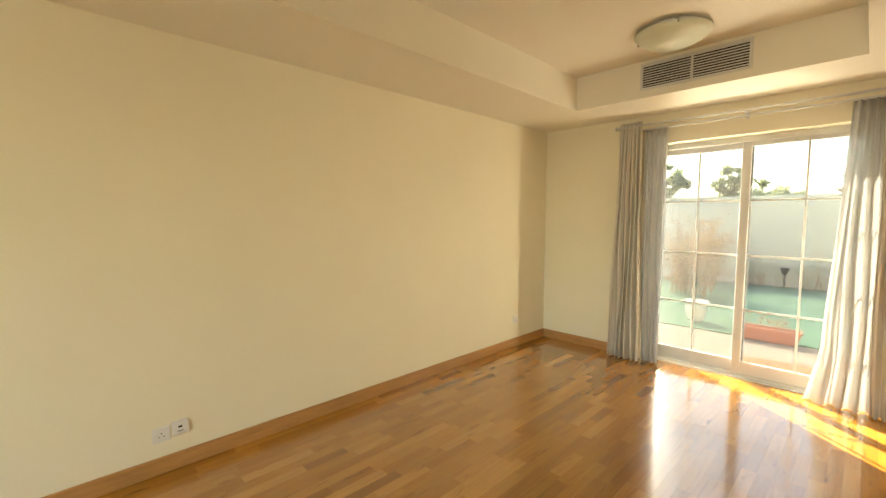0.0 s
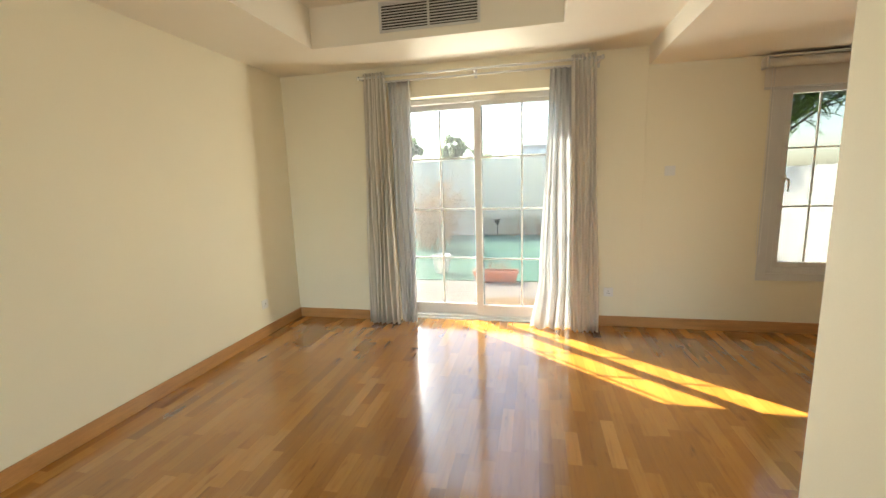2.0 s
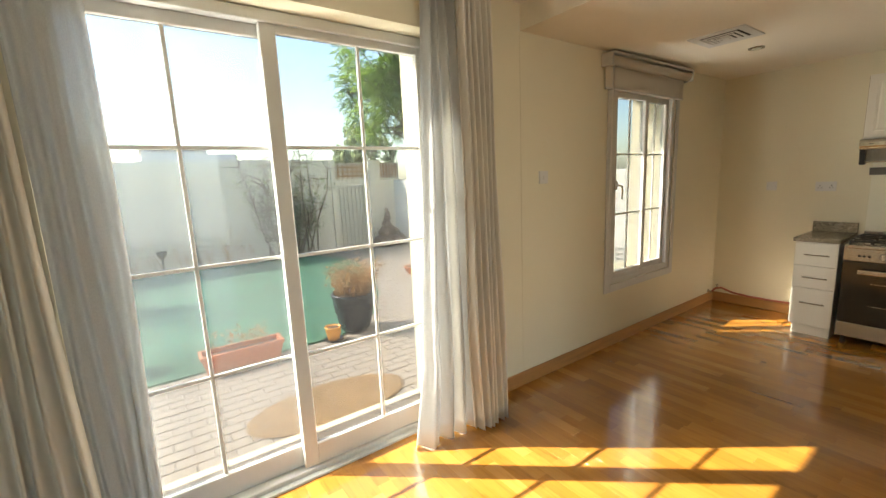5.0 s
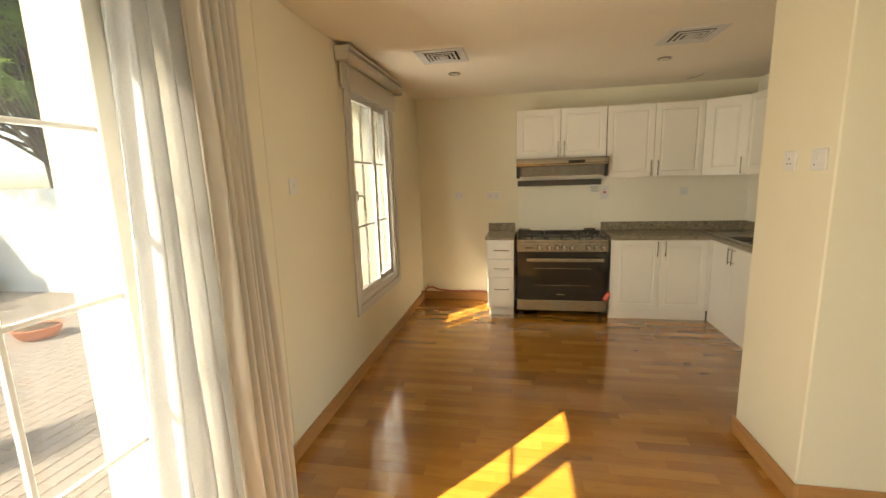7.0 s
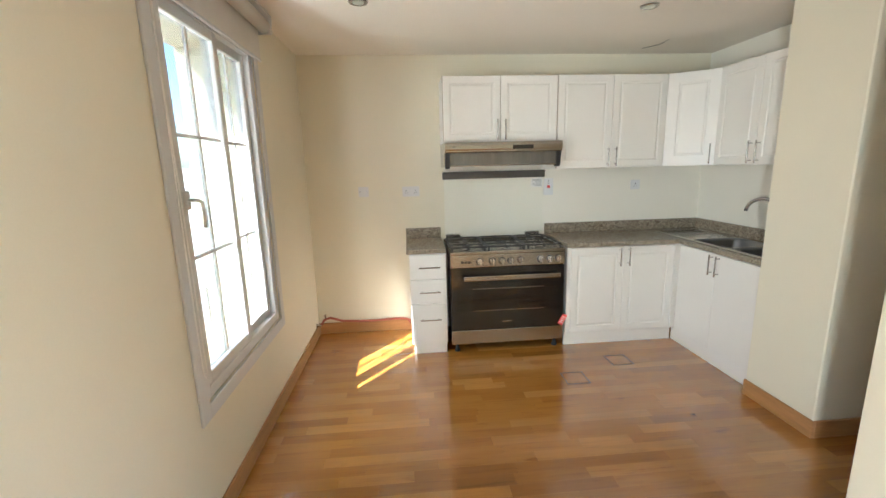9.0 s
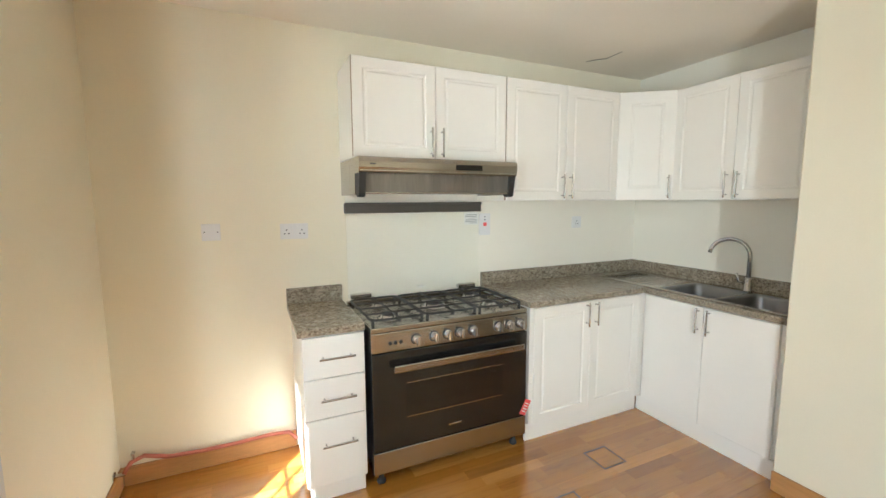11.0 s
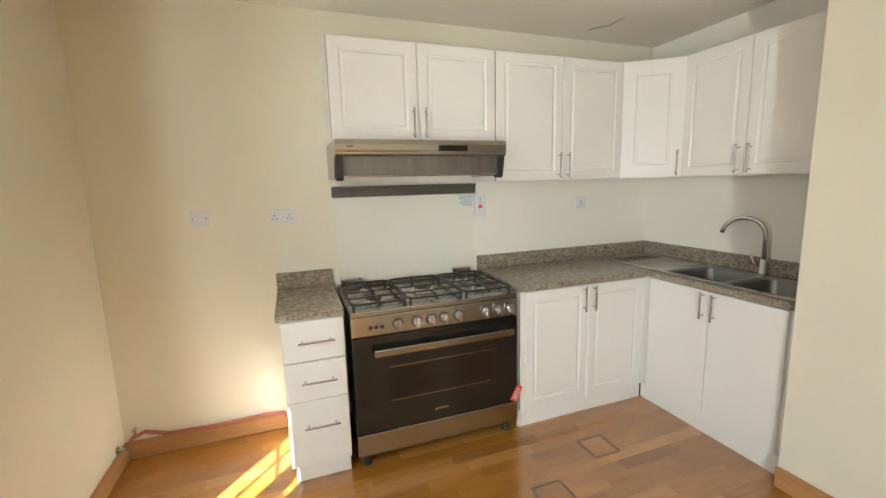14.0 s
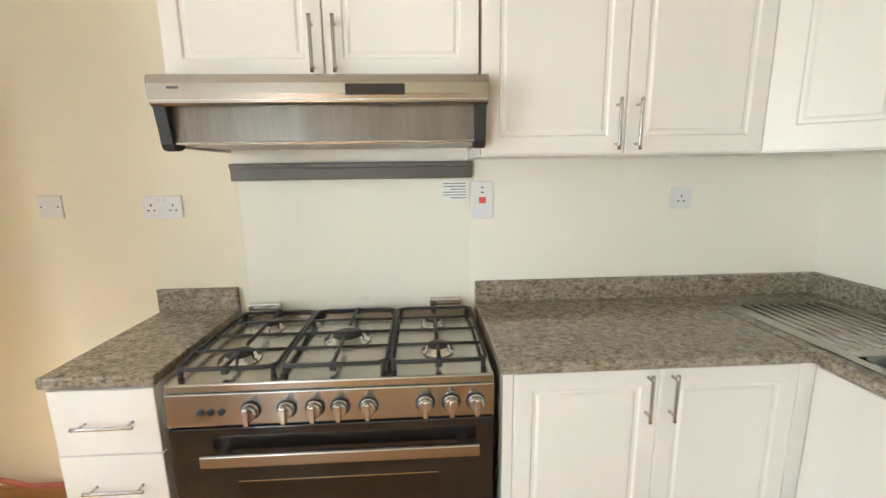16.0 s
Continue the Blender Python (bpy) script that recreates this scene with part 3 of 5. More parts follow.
def curtain_rail():
    root = thing("curtain_rail", (2.0, -0.09, 2.42), "slim white double curtain rail above the garden door", "curtain rail")
    part("rail", tube([(0.90, -0.125, 2.405), (3.08, -0.125, 2.405)], 0.011, 10), PVC, root, "", True)
    part("rail", box(1.12, 2.90, -0.072, -0.048, 2.362, 2.378, 0.003), PVC, root)
    for x in (0.90, 3.08):
        part("finial", lathe((x - 0.012, -0.125, 2.405), [(0.011, 0), (0.019, 0.006), (0.019, 0.018), (0.011, 0.024)], 12, axis="x"), PVC, root, "", True)
    for x in (0.93, 2.0, 3.06):
        bm = box(x - 0.008, x + 0.008, -0.135, 0.0, 2.385, 2.394, 0.002)
        add_box(bm, x - 0.014, x + 0.014, -0.006, 0.0, 2.35, 2.43, 0.002)
        part("bracket", bm, PVC, root)


curtain_rail()


# ---- ceiling fittings ----
def ceiling_lamp():
    c = (1.735, -1.17, ZT)
    root = thing("ceiling_lamp", c, "frosted glass bowl ceiling lamp, switched off", "ceiling lamp")
    r = 0.245
    prof = [(0.02, -0.120), (0.08, -0.116), (0.13, -0.104), (0.18, -0.083), (0.22, -0.058), (r, -0.030), (r, -0.024), (0.225, -0.045), (0.17, -0.075), (0.02, -0.108)]
    part("shade", lathe(c, prof, 40), FROST, root, "frosted glass bowl", True)
    part("base_plate", lathe(c, [(0.20, -0.022), (0.21, -0.016), (0.21, 0.0)], 32), PVC, root)
    for k in range(3):
        a = radians(-65 + 120 * k)
        x, y = c[0] + r * math.cos(a), c[1] + r * math.sin(a)
        bm = box(x - 0.006, x + 0.006, y - 0.006, y + 0.006, ZT - 0.045, ZT - 0.016, 0.002)
        add_box(bm, min(x, c[0] + 0.19 * math.cos(a)), max(x, c[0] + 0.19 * math.cos(a)) + 0.004, min(y, c[1] + 0.19 * math.sin(a)), max(y, c[1] + 0.19 * math.sin(a)) + 0.004, ZT - 0.020, ZT - 0.014)
        part("clip", bm, CHROME, root, "small metal clip")


ceiling_lamp()


def wall_grille():
    x0, x1, z0, z1, y = 1.345, 2.135, 2.575, 2.80, TY1
    root = thing("air_grille", ((x0 + x1) / 2, y, z0), "long white slatted air grille in the ceiling tray", "air vent")
    xm = (x0 + x1) / 2
    bm = framing(x0, x1, z0, z1, y - 0.012, y + 0.0, 0.022)
    add_box(bm, xm - 0.009, xm + 0.009, y - 0.011, y - 0.001, z0 + 0.02, z1 - 0.02, 0.002)
    part("frame", bm, PVC, root)
    # Black sheet as the shaded depth behind the slats.
    part("backing", box(x0 + 0.02, x1 - 0.02, y - 0.003, y - 0.0005, z0 + 0.02, z1 - 0.02), SLOTSHADE, root)
    n = 9
    for k in range(n):
        z = z0 + 0.034 + (z1 - z0 - 0.062) * k / (n - 1)
        part("slat", box(x0 + 0.022, x1 - 0.022, y - 0.011, y - 0.0035, z - 0.0038, z + 0.0038, 0.001), PVC, root)


wall_grille()


def ceiling_vent(cx, cy):
    root = thing("ceiling_vent", (cx, cy, ZK), "square white louvred ceiling air diffuser", "air vent", "ceiling diffusers")
    h = 0.175
    bm = bmesh.new()
    for a, b, z0, z1 in ((h, h - 0.055, -0.008, 0.0),):
        add_box(bm, cx - a, cx + a, cy - a, cy - b, ZK + z0, ZK + z1, 0.002)
        add_box(bm, cx - a, cx + a, cy + b, cy + a, ZK + z0, ZK + z1, 0.002)
        add_box(bm, cx - a, cx - b, cy - b, cy + b, ZK + z0, ZK + z1, 0.002)
        add_box(bm, cx + b, cx + a, cy - b, cy + b, ZK + z0, ZK + z1, 0.002)
    part("frame", bm, PVC, root)
    # Black sheet in place of the diffuser's shaded inside.
    part("backing", box(cx - 0.12, cx + 0.12, cy - 0.12, cy + 0.12, ZK - 0.0025, ZK - 0.0005), SLOTSHADE, root)
    for k, (a, z) in enumerate(((0.105, -0.012), (0.075, -0.015), (0.045, -0.018))):
        w = 0.017
        bm = bmesh.new()
        for s in (-1, 1):
            lo, hi = sorted((s * a, s * (a - w)))
            add_box(bm, cx - a, cx + a, cy + lo, cy + hi, ZK + z, ZK + z + 0.004, 0.001)
            add_box(bm, cx + lo, cx + hi, cy - a + w, cy + a - w, ZK + z, ZK + z + 0.004, 0.001)
        part("slat", bm, PVC, root)
    part("core", box(cx - 0.022, cx + 0.022, cy - 0.022, cy + 0.022, ZK - 0.018, ZK - 0.003, 0.002), PVC, root)
    return root


def downlight(x, y):
    root = thing("downlight", (x, y, ZK), "round recessed ceiling downlight with silver trim, off", "downlight", "kitchen downlights")
    part("trim", lathe((x, y, ZK), [(0.032, -0.002), (0.040, -0.008), (0.050, -0.008), (0.054, -0.003), (0.054, 0.0)], 28), CHROME, root, "silver trim ring", True)
    part("bulb", lathe((x, y, ZK), [(0.004, -0.0125), (0.020, -0.0115), (0.031, -0.009), (0.031, -0.002)], 20), FROST, root, "", True)


ceiling_vent(4.87, -0.52)
ceiling_vent(4.88, -2.20)
downlight(5.415, -0.525)
downlight(5.455, -2.218)
bm = tube([(6.36, -2.70, ZK - 0.0005), (6.30, -2.725, ZK - 0.002), (6.26, -2.775, ZK - 0.0005), (6.12, -2.77, ZK + 0.001)], 0.0022, 5)
tagged(structure("trim_ceiling_crack", bm, SLOTSHADE, "open crack with lifting paint in the ceiling"), category="crack")


# ---- wall plates ----
def plate(name, m, w, h, label, category, marks=()):
    """A plate on a wall: m puts its back centre on the wall, x along it, y outwards, z up; marks are small slots, drawn
    dark as their shade.
    """
    root = thing(name, m.translation, label, category, "wall plates")

    def put(n, bm, material, lab=""):
        bmesh.ops.transform(bm, matrix=m, verts=bm.verts)
        part(n, bm, material, root, lab)

    put("plate", box(-w / 2, w / 2, 0, 0.010, -h / 2, h / 2, 0.003, 2), PLAST)
    for x, z, sw, sh, dark in marks:
        if dark:
            put("slot", box(x - sw / 2, x + sw / 2, 0.009, 0.0105, z - sh / 2, z + sh / 2), SLOTSHADE, "dark mark for a shaded slot")
        else:
            put("rocker", box(x - sw / 2, x + sw / 2, 0.009, 0.014, z - sh / 2, z + sh / 2, 0.002), PLAST, "white rocker")
    return root


def face(kind, a, b, z):
    """The pose of a plate on one of the walls."""
    if kind == "west":
        return pose(0, a, z, 0, 0, -90)
    if kind == "north":
        return pose(a, b, z, 0, 0, 180)
    if kind == "east":
        return pose(XB - b, a, z, 0, 0, 90)
    if kind == "pier_west":
        return pose(PA[0], a, z, 0, 0, 90)
    return pose(a, PA[2], z)


PINS = [(-0.011, -0.012, 0.008, 0.005, 1), (0.011, -0.012, 0.008, 0.005, 1), (0.0, 0.008, 0.005, 0.009, 1)]


def pins(dx):
    return [(x + dx, z, w, h, d) for x, z, w, h, d in PINS]


SO = "white plastic wall socket"
plate("socket", face("west", -4.04, 0, 0.232), 0.086, 0.086, SO, "socket", pins(0) + [(0.026, 0.026, 0.009, 0.012, 0)])
plate("data_socket", face("west", -3.945, 0, 0.245), 0.086, 0.086, "white plastic data socket on the living room wall", "socket", [(0, 0.005, 0.02, 0.012, 1), (0, -0.02, 0.03, 0.004, 1)])
plate("socket", face("west", -0.60, 0, 0.315), 0.086, 0.086, SO, "socket", pins(0))
plate("socket", face("north", 3.22, YK, 0.335), 0.086, 0.086, SO, "socket", pins(0))
plate("light_switch", face("north", 3.70, YK, 1.455), 0.086, 0.086, "white single light switch beside the curtain", "light switch", [(0, 0, 0.018, 0.026, 0)])
plate("light_switch", face("pier_end", 3.815, 0, 1.50), 0.086, 0.086, "white socket plate on the wall end", "socket", pins(0) + [(0.026, 0.026, 0.009, 0.012, 0)])
plate("light_switch", face("pier_end", 3.628, 0, 1.50), 0.086, 0.086, "white socket plate with a small switch on the wall end", "socket", [(0, 0.01, 0.02, 0.03, 0), (0.02, -0.02, 0.006, 0.006, 1)])
plate("blank_plate", face("east", -0.375, 0, 1.264), 0.086, 0.086, "blank white wall plate in the kitchen", "wall plate", [(-0.03, 0, 0.005, 0.005, 1), (0.03, 0, 0.005, 0.005, 1)])
plate("double_socket", face("east", -0.78, 0, 1.256), 0.146, 0.086, "white double wall socket with two switches", "socket", pins(-0.04) + pins(0.04) + [(-0.012, 0.027, 0.009, 0.012, 0), (0.012, 0.027, 0.009, 0.012, 0)])
cook = plate("cooker_switch", face("east", -1.997, 0.004, 1.262), 0.086, 0.146, "tall white cooker switch with a red rocker", "light switch", [(0, 0.05, 0.01, 0.005, 1), (0, 0.03, 0.01, 0.005, 1)])
bm = box(-0.013, 0.013, 0.009, 0.015, -0.012, 0.012, 0.002)
bmesh.ops.transform(bm, matrix=face("east", -1.997, 0.004, 1.262), verts=bm.verts)
part("rocker", bm, RED, cook, "red rocker switch")
plate("socket", face("east", -2.80, 0.004, 1.257), 0.086, 0.086, SO, "socket", pins(0) + [(0.026, 0.026, 0.009, 0.012, 0)])
plate("socket", face("pier_west", -2.86, 0, 0.47), 0.146, 0.086, "white double wall socket low on the wall", "socket", pins(-0.04) + pins(0.04))


def thermostat():
    m = face("pier_west", -2.66, 0, 1.425)
    root = thing("thermostat", m.translation, "white wall thermostat with a small display", "thermostat")
    for n, b, mt in (("body", box(-0.04, 0.04, 0, 0.034, -0.047, 0.047, 0.006, 2), PLAST), ("cover", box(-0.037, 0.037, 0.033, 0.039, -0.045, 0.006, 0.003), PLAST),
                     ("display", box(-0.026, 0.026, 0.0335, 0.036, 0.016, 0.038, 0.001), GREYM), ("button", box(-0.012, 0.012, 0.038, 0.042, -0.012, -0.002, 0.002), PVC)):
        bmesh.ops.transform(b, matrix=m, verts=b.verts)
        part(n, b, mt, root)


thermostat()

# ---- kitchen units ----
def bar_handle(p, q, out, parent, r=0.0055):
    """A bar pull from p to q standing off along out."""
    p, q, out = Vector(p), Vector(q), Vector(out)
    d = (q - p).normalized()
    bm = tube([p + out * 0.03 - d * 0.018, p + out * 0.03, q + out * 0.03, q + out * 0.03 + d * 0.018], r, 10)
    for e in (p, q):
        add_tube(bm, [e, e + out * 0.03], r * 0.8, 8)
    part("handle", bm, CHROME, parent, "brushed steel bar handle", True)


def unit_door(root, origin, u, w, h, rings=ROUTED, handle=None, hl=0.13):
    """A cabinet door whose lower corner is origin; handle: (along, up) of the pull's middle, upright."""
    u = Vector(u).normalized()
    nrm = u.cross(Vector((0, 0, 1)))
    d = part("door", panel(origin, u, (0, 0, 1), w, h, rings), WHITE, root)
    if handle:
        c = Vector(origin) + u * handle[0] + Vector((0, 0, handle[1])) + nrm * 0.017
        bar_handle(c - Vector((0, 0, hl / 2)), c + Vector((0, 0, hl / 2)), nrm, d)
    return d


YF = -2.905
XF = 5.985          # carcass front of the back-wall units; doors stand 18 mm proud
ZC0, ZC1 = 0.815, 0.848
EAST_U = (0, -1, 0)


def drawer_unit():
    y0, y1 = -0.742, -1.022
    root = thing("drawer_unit", (6.25, (y0 + y1) / 2, 0), "narrow white three-drawer kitchen unit", "kitchen cabinet", "base cabinets")
    part("body", box(XF, XB - 0.002, y1, y0, 0.085, ZC0 - 0.001, 0.001), WHITE, root)
    part("plinth", box(XF + 0.005, XB - 0.05, y1 + 0.005, y0 - 0.018, 0.0, 0.086, 0.002), WHITE, root)
    for z0, z1 in ((0.09, 0.416), (0.421, 0.61), (0.615, 0.808)):
        dr = part("drawer", panel((XF, y0, z0), EAST_U, (0, 0, 1), y0 - y1, z1 - z0, PLAINDOOR), WHITE, root)
        zc = (z0 + z1) / 2 + (0.04 if z1 < 0.45 else 0.0)
        bar_handle((XF - 0.017, -0.83, zc), (XF - 0.017, -0.955, zc), (-1, 0, 0), dr, 0.005)


def base_pair():
    y0, y1 = -1.978, -2.885
    root = thing("base_cabinet", (6.25, (y0 + y1) / 2, 0), "white two-door kitchen base cabinet with routed fronts", "kitchen cabinet", "base cabinets")
    part("body", box(XF, XB - 0.002, y1, y0, 0.105, ZC0 - 0.001, 0.001), WHITE, root)
    part("plinth", box(XF + 0.002, XF + 0.020, y1 + 0.002, y0 + 0.006, 0.0, 0.106, 0.002), WHITE, root)
    part("filler", box(XF - 0.016, XF, y0 - 0.03, y0, 0.108, ZC0 - 0.004, 0.001), WHITE, root)
    part("corner_post", box(XF - 0.018, XF + 0.02, YF - 0.016, y1 + 0.026, 0.105, ZC0 - 0.002, 0.001), WHITE, root)
    w = 0.425
    unit_door(root, (XF, y0 - 0.032, 0.108), EAST_U, w, 0.70, ROUTED, (w - 0.035, 0.62), 0.11)
    unit_door(root, (XF, y0 - 0.034 - w, 0.108), EAST_U, w - 0.005, 0.70, ROUTED, (0.035, 0.62), 0.11)


SOUTH_U = (-1, 0, 0)


def sink_unit():
    x0, x1 = 5.963, PB[1] + 0.006
    root = thing("sink_cabinet", ((x0 + x1) / 2, -3.15, 0), "white two-door base cabinet below the sink", "kitchen cabinet", "base cabinets")
    part("body", box(x1, x0 + 0.015, YF - 0.018, YF - 0.002, 0.105, ZC0 - 0.001, 0.0), WHITE, root)
    part("side_panel", box(x1, x1 + 0.016, YS + 0.01, YF - 0.018, 0.0, ZC0 - 0.001), WHITE, root)
    part("plinth", box(x1, x0 + 0.03, YF - 0.016, YF + 0.008, 0.0, 0.104, 0.002), WHITE, root)
    unit_door(root, (x0 - 0.018, YF, 0.108), SOUTH_U, 0.385, 0.70, PLAINDOOR, (0.385 - 0.03, 0.62), 0.11)
    unit_door(root, (x0 - 0.406, YF, 0.108), SOUTH_U, 0.375, 0.70, PLAINDOOR, (0.03, 0.62), 0.11)


drawer_unit()
base_pair()
sink_unit()


# wall cabinets
XU = 6.193


def wall_pair(y0, y1, z0, name_label):
    root = thing("wall_cabinet", (6.35, (y0 + y1) / 2, z0), name_label, "kitchen cabinet", "wall cabinets")
    part("body", box(XU, XB - 0.006, y1, y0, z0, 2.128, 0.001), WHITE, root)
    w = (y0 - y1) / 2
    h = 2.126 - z0 - 0.004
    unit_door(root, (XU, y0 - 0.0025, z0 + 0.004), EAST_U, w - 0.0045, h, ROUTED, (w - 0.032, 0.085), 0.115)
    unit_door(root, (XU, y0 - w - 0.002, z0 + 0.004), EAST_U, w - 0.0045, h, ROUTED, (0.032, 0.085), 0.115)
    # Strips imitate the shadow lines between the doors.
    for y in (y0 - 0.001, y0 - w, y1 + 0.001):
        part("seam_shade", box(XU - 0.010, XU + 0.001, y - 0.0015, y + 0.0015, z0 + 0.004, 2.126), SEAMSHADE, root, "brown strip painted as the seam's shadow")


wall_pair(-1.043, -1.938, 1.640, "short white two-door wall cabinet above the cooker hood")
wall_pair(-1.942, -2.832, 1.418, "white two-door wall cabinet with routed fronts")


def corner_cabinet():
    a, b = Vector((6.193, -2.838, 1.418)), Vector((5.978, -3.128, 1.418))
    root = thing("corner_wall_cabinet", (6.3, -3.2, 1.418), "white single-door diagonal corner wall cabinet", "kitchen cabinet", "wall cabinets")
    bm = bmesh.new()
    ring = [(a.x, a.y), (b.x, b.y), (b.x, YS + 0.004), (XB - 0.006, YS + 0.004), (XB - 0.006, a.y)]
    lo = [bm.verts.new((x, y, 1.418)) for x, y in ring]
    hi = [bm.verts.new((x, y, 2.128)) for x, y in ring]
    bm.faces.new(lo)
    bm.faces.new(hi[::-1])
    for k in range(5):
        bm.faces.new((lo[k], hi[k], hi[(k + 1) % 5], lo[(k + 1) % 5]))
    bmesh.ops.recalc_face_normals(bm, faces=bm.faces)
    part("body", bm, WHITE, root)
    d = b - a
    w = d.length
    unit_door(root, a + Vector((0, 0, 0.004)) + d.normalized() * 0.004, d, w - 0.008, 0.704, [(0, 0), (0, 0.016), (0.002, 0.018), (0.075, 0.018), (0.080, 0.0128), (0.089, 0.0128), (0.097, 0.0175)], (w - 0.045, 0.085), 0.115)


def sink_wall_pair():
    x0, x1, y = 5.974, PB[1] + 0.004, -3.128
    root = thing("wall_cabinet", ((x0 + x1) / 2, -3.27, 1.418), "white two-door wall cabinet above the sink", "kitchen cabinet", "wall cabinets")
    part("body", box(x1, x0, YS + 0.004, y, 1.418, 2.128, 0.001), WHITE, root)
    w = 0.383
    unit_door(root, (x0 - 0.002, y, 1.422), SOUTH_U, w - 0.002, 0.704, ROUTED, (w - 0.032, 0.085), 0.115)
    unit_door(root, (x0 - w - 0.003, y, 1.422), SOUTH_U, w - 0.002, 0.704, ROUTED, (0.032, 0.085), 0.115)
    # Painted seam shadows along this run too.
    for x in (x0, x0 - w - 0.002):
        part("seam_shade", box(x - 0.0015, x + 0.0015, y - 0.001, y + 0.010, 1.422, 2.126), SEAMSHADE, root, "brown strip painted as the seam's shadow")
    part("filler", box(x1, x0 - 2 * w - 0.006, y, y + 0.016, 1.422, 2.126, 0.001), WHITE, root)


corner_cabinet()
sink_wall_pair()


# worktops
def worktops():
    root = thing("worktop", (6.25, -0.88, ZC0), "short brown speckled granite worktop with upstand", "worktop", "worktops")
    part("slab", box(5.965, XB - 0.002, -1.028, -0.722, ZC0, ZC1, 0.006, 2), GRANITE, root)
    part("upstand", box(XB - 0.024, XB - 0.002, -1.028, -0.722, ZC1, 0.936, 0.002), GRANITE, root)
    root = thing("worktop", (6.1, -3.0, ZC0), "L-shaped brown speckled granite worktop with upstand", "worktop", "worktops")
    # sheet with two bowl openings
    bm = bmesh.new()
    y1 = YS + 0.002
    add_box(bm, 5.95, XB - 0.006, -2.88, -1.968, ZC0, ZC1, 0.006, 2)
    add_box(bm, 5.93, XB - 0.006, y1, -2.8805, ZC0, ZC1)
    add_box(bm, PB[1] + 0.004, 5.9302, -2.955, -2.876, ZC0, ZC1, 0.006, 2)
    add_box(bm, PB[1] + 0.004, 5.9302, y1, -3.335, ZC0, ZC1)
    part("slab", bm, GRANITE, root)
    part("upstand", box(XB - 0.026, XB - 0.006, y1 + 0.02, -1.968, ZC1, 0.936, 0.002), GRANITE, root)
    part("upstand", box(PB[1] + 0.004, XB - 0.006, y1, y1 + 0.02, ZC1, 0.936, 0.002), GRANITE, root)


worktops()


def rounded(cx, cy, a, b, r, n=6):
    pts = []
    for k, (sx, sy) in enumerate(((1, 1), (-1, 1), (-1, -1), (1, -1))):
        for i in range(n + 1):
            t = radians(90 * k + 90 * i / n)
            pts.append((cx + sx * (a - r) + r * math.cos(t), cy + sy * (b - r) + r * math.sin(t)))
    return pts


def loft(bm, rings, cap=True):
    vs = [[bm.verts.new(p) for p in ring] for ring in rings]
    n = len(vs[0])
    for a, b in zip(vs, vs[1:]):
        for k in range(n):
            bm.faces.new((a[k], a[(k + 1) % n], b[(k + 1) % n], b[k]))
    if cap:
        bm.faces.new(vs[-1])
    return vs


def sink():
    root = thing("sink", (5.75, -3.14, ZC1), "steel double-bowl inset sink with ribbed drainer", "sink")
    cy = -3.145
    zt = ZC1 + 0.004
    for cx, a in ((5.735, 0.165), (5.372, 0.165)):
        bm = bmesh.new()
        loft(bm, [[(x, y, zt) for x, y in rounded(cx, cy, a + 0.012, 0.186, 0.05)], [(x, y, zt - 0.003) for x, y in rounded(cx, cy, a, 0.175, 0.05)],
                  [(x, y, zt - 0.02) for x, y in rounded(cx, cy, a - 0.004, 0.170, 0.05)], [(x, y, ZC1 - 0.15) for x, y in rounded(cx, cy, a - 0.015, 0.158, 0.05)],
                  [(x, y, ZC1 - 0.165) for x, y in rounded(cx, cy, a - 0.035, 0.138, 0.045)], [(x, y, ZC1 - 0.168) for x, y in rounded(cx, cy, 0.04, 0.04, 0.03)]])
        bowl = part("bowl", bm, BOWL, root, "deep steel bowl", True)
        part("waste", lathe((cx, cy, ZC1 - 0.1675), [(0.0, 0.0), (0.03, 0.003), (0.038, 0.003), (0.04, 0.0)], 20, cap_end=False), CHROME, bowl, "", True)
    bm = bmesh.new()
    for x0, x1, y0, y1 in ((5.182, 6.395, -2.958, -2.922), (5.182, 6.395, -3.385, -3.332), (5.182, 5.197, -3.333, -2.957), (5.547, 5.560, -3.333, -2.957), (5.910, 5.935, -3.333, -2.957)):
        add_box(bm, x0, x1, y0, y1, ZC1, zt, 0.0015)
    part("rim", bm, STEEL, root)
    part("drainer", box(5.934, 6.395, -3.333, -2.957, ZC1 - 0.001, ZC1 + 0.0025), STEEL, root)
    for k in range(9):
        y = -2.985 - 0.037 * k
        bm = tube([(5.96, y, ZC1 + 0.0025), (6.36, y, ZC1 + 0.0035)], 0.0042, 6)
        part("rib", bm, STEEL, root, "", True)


sink()


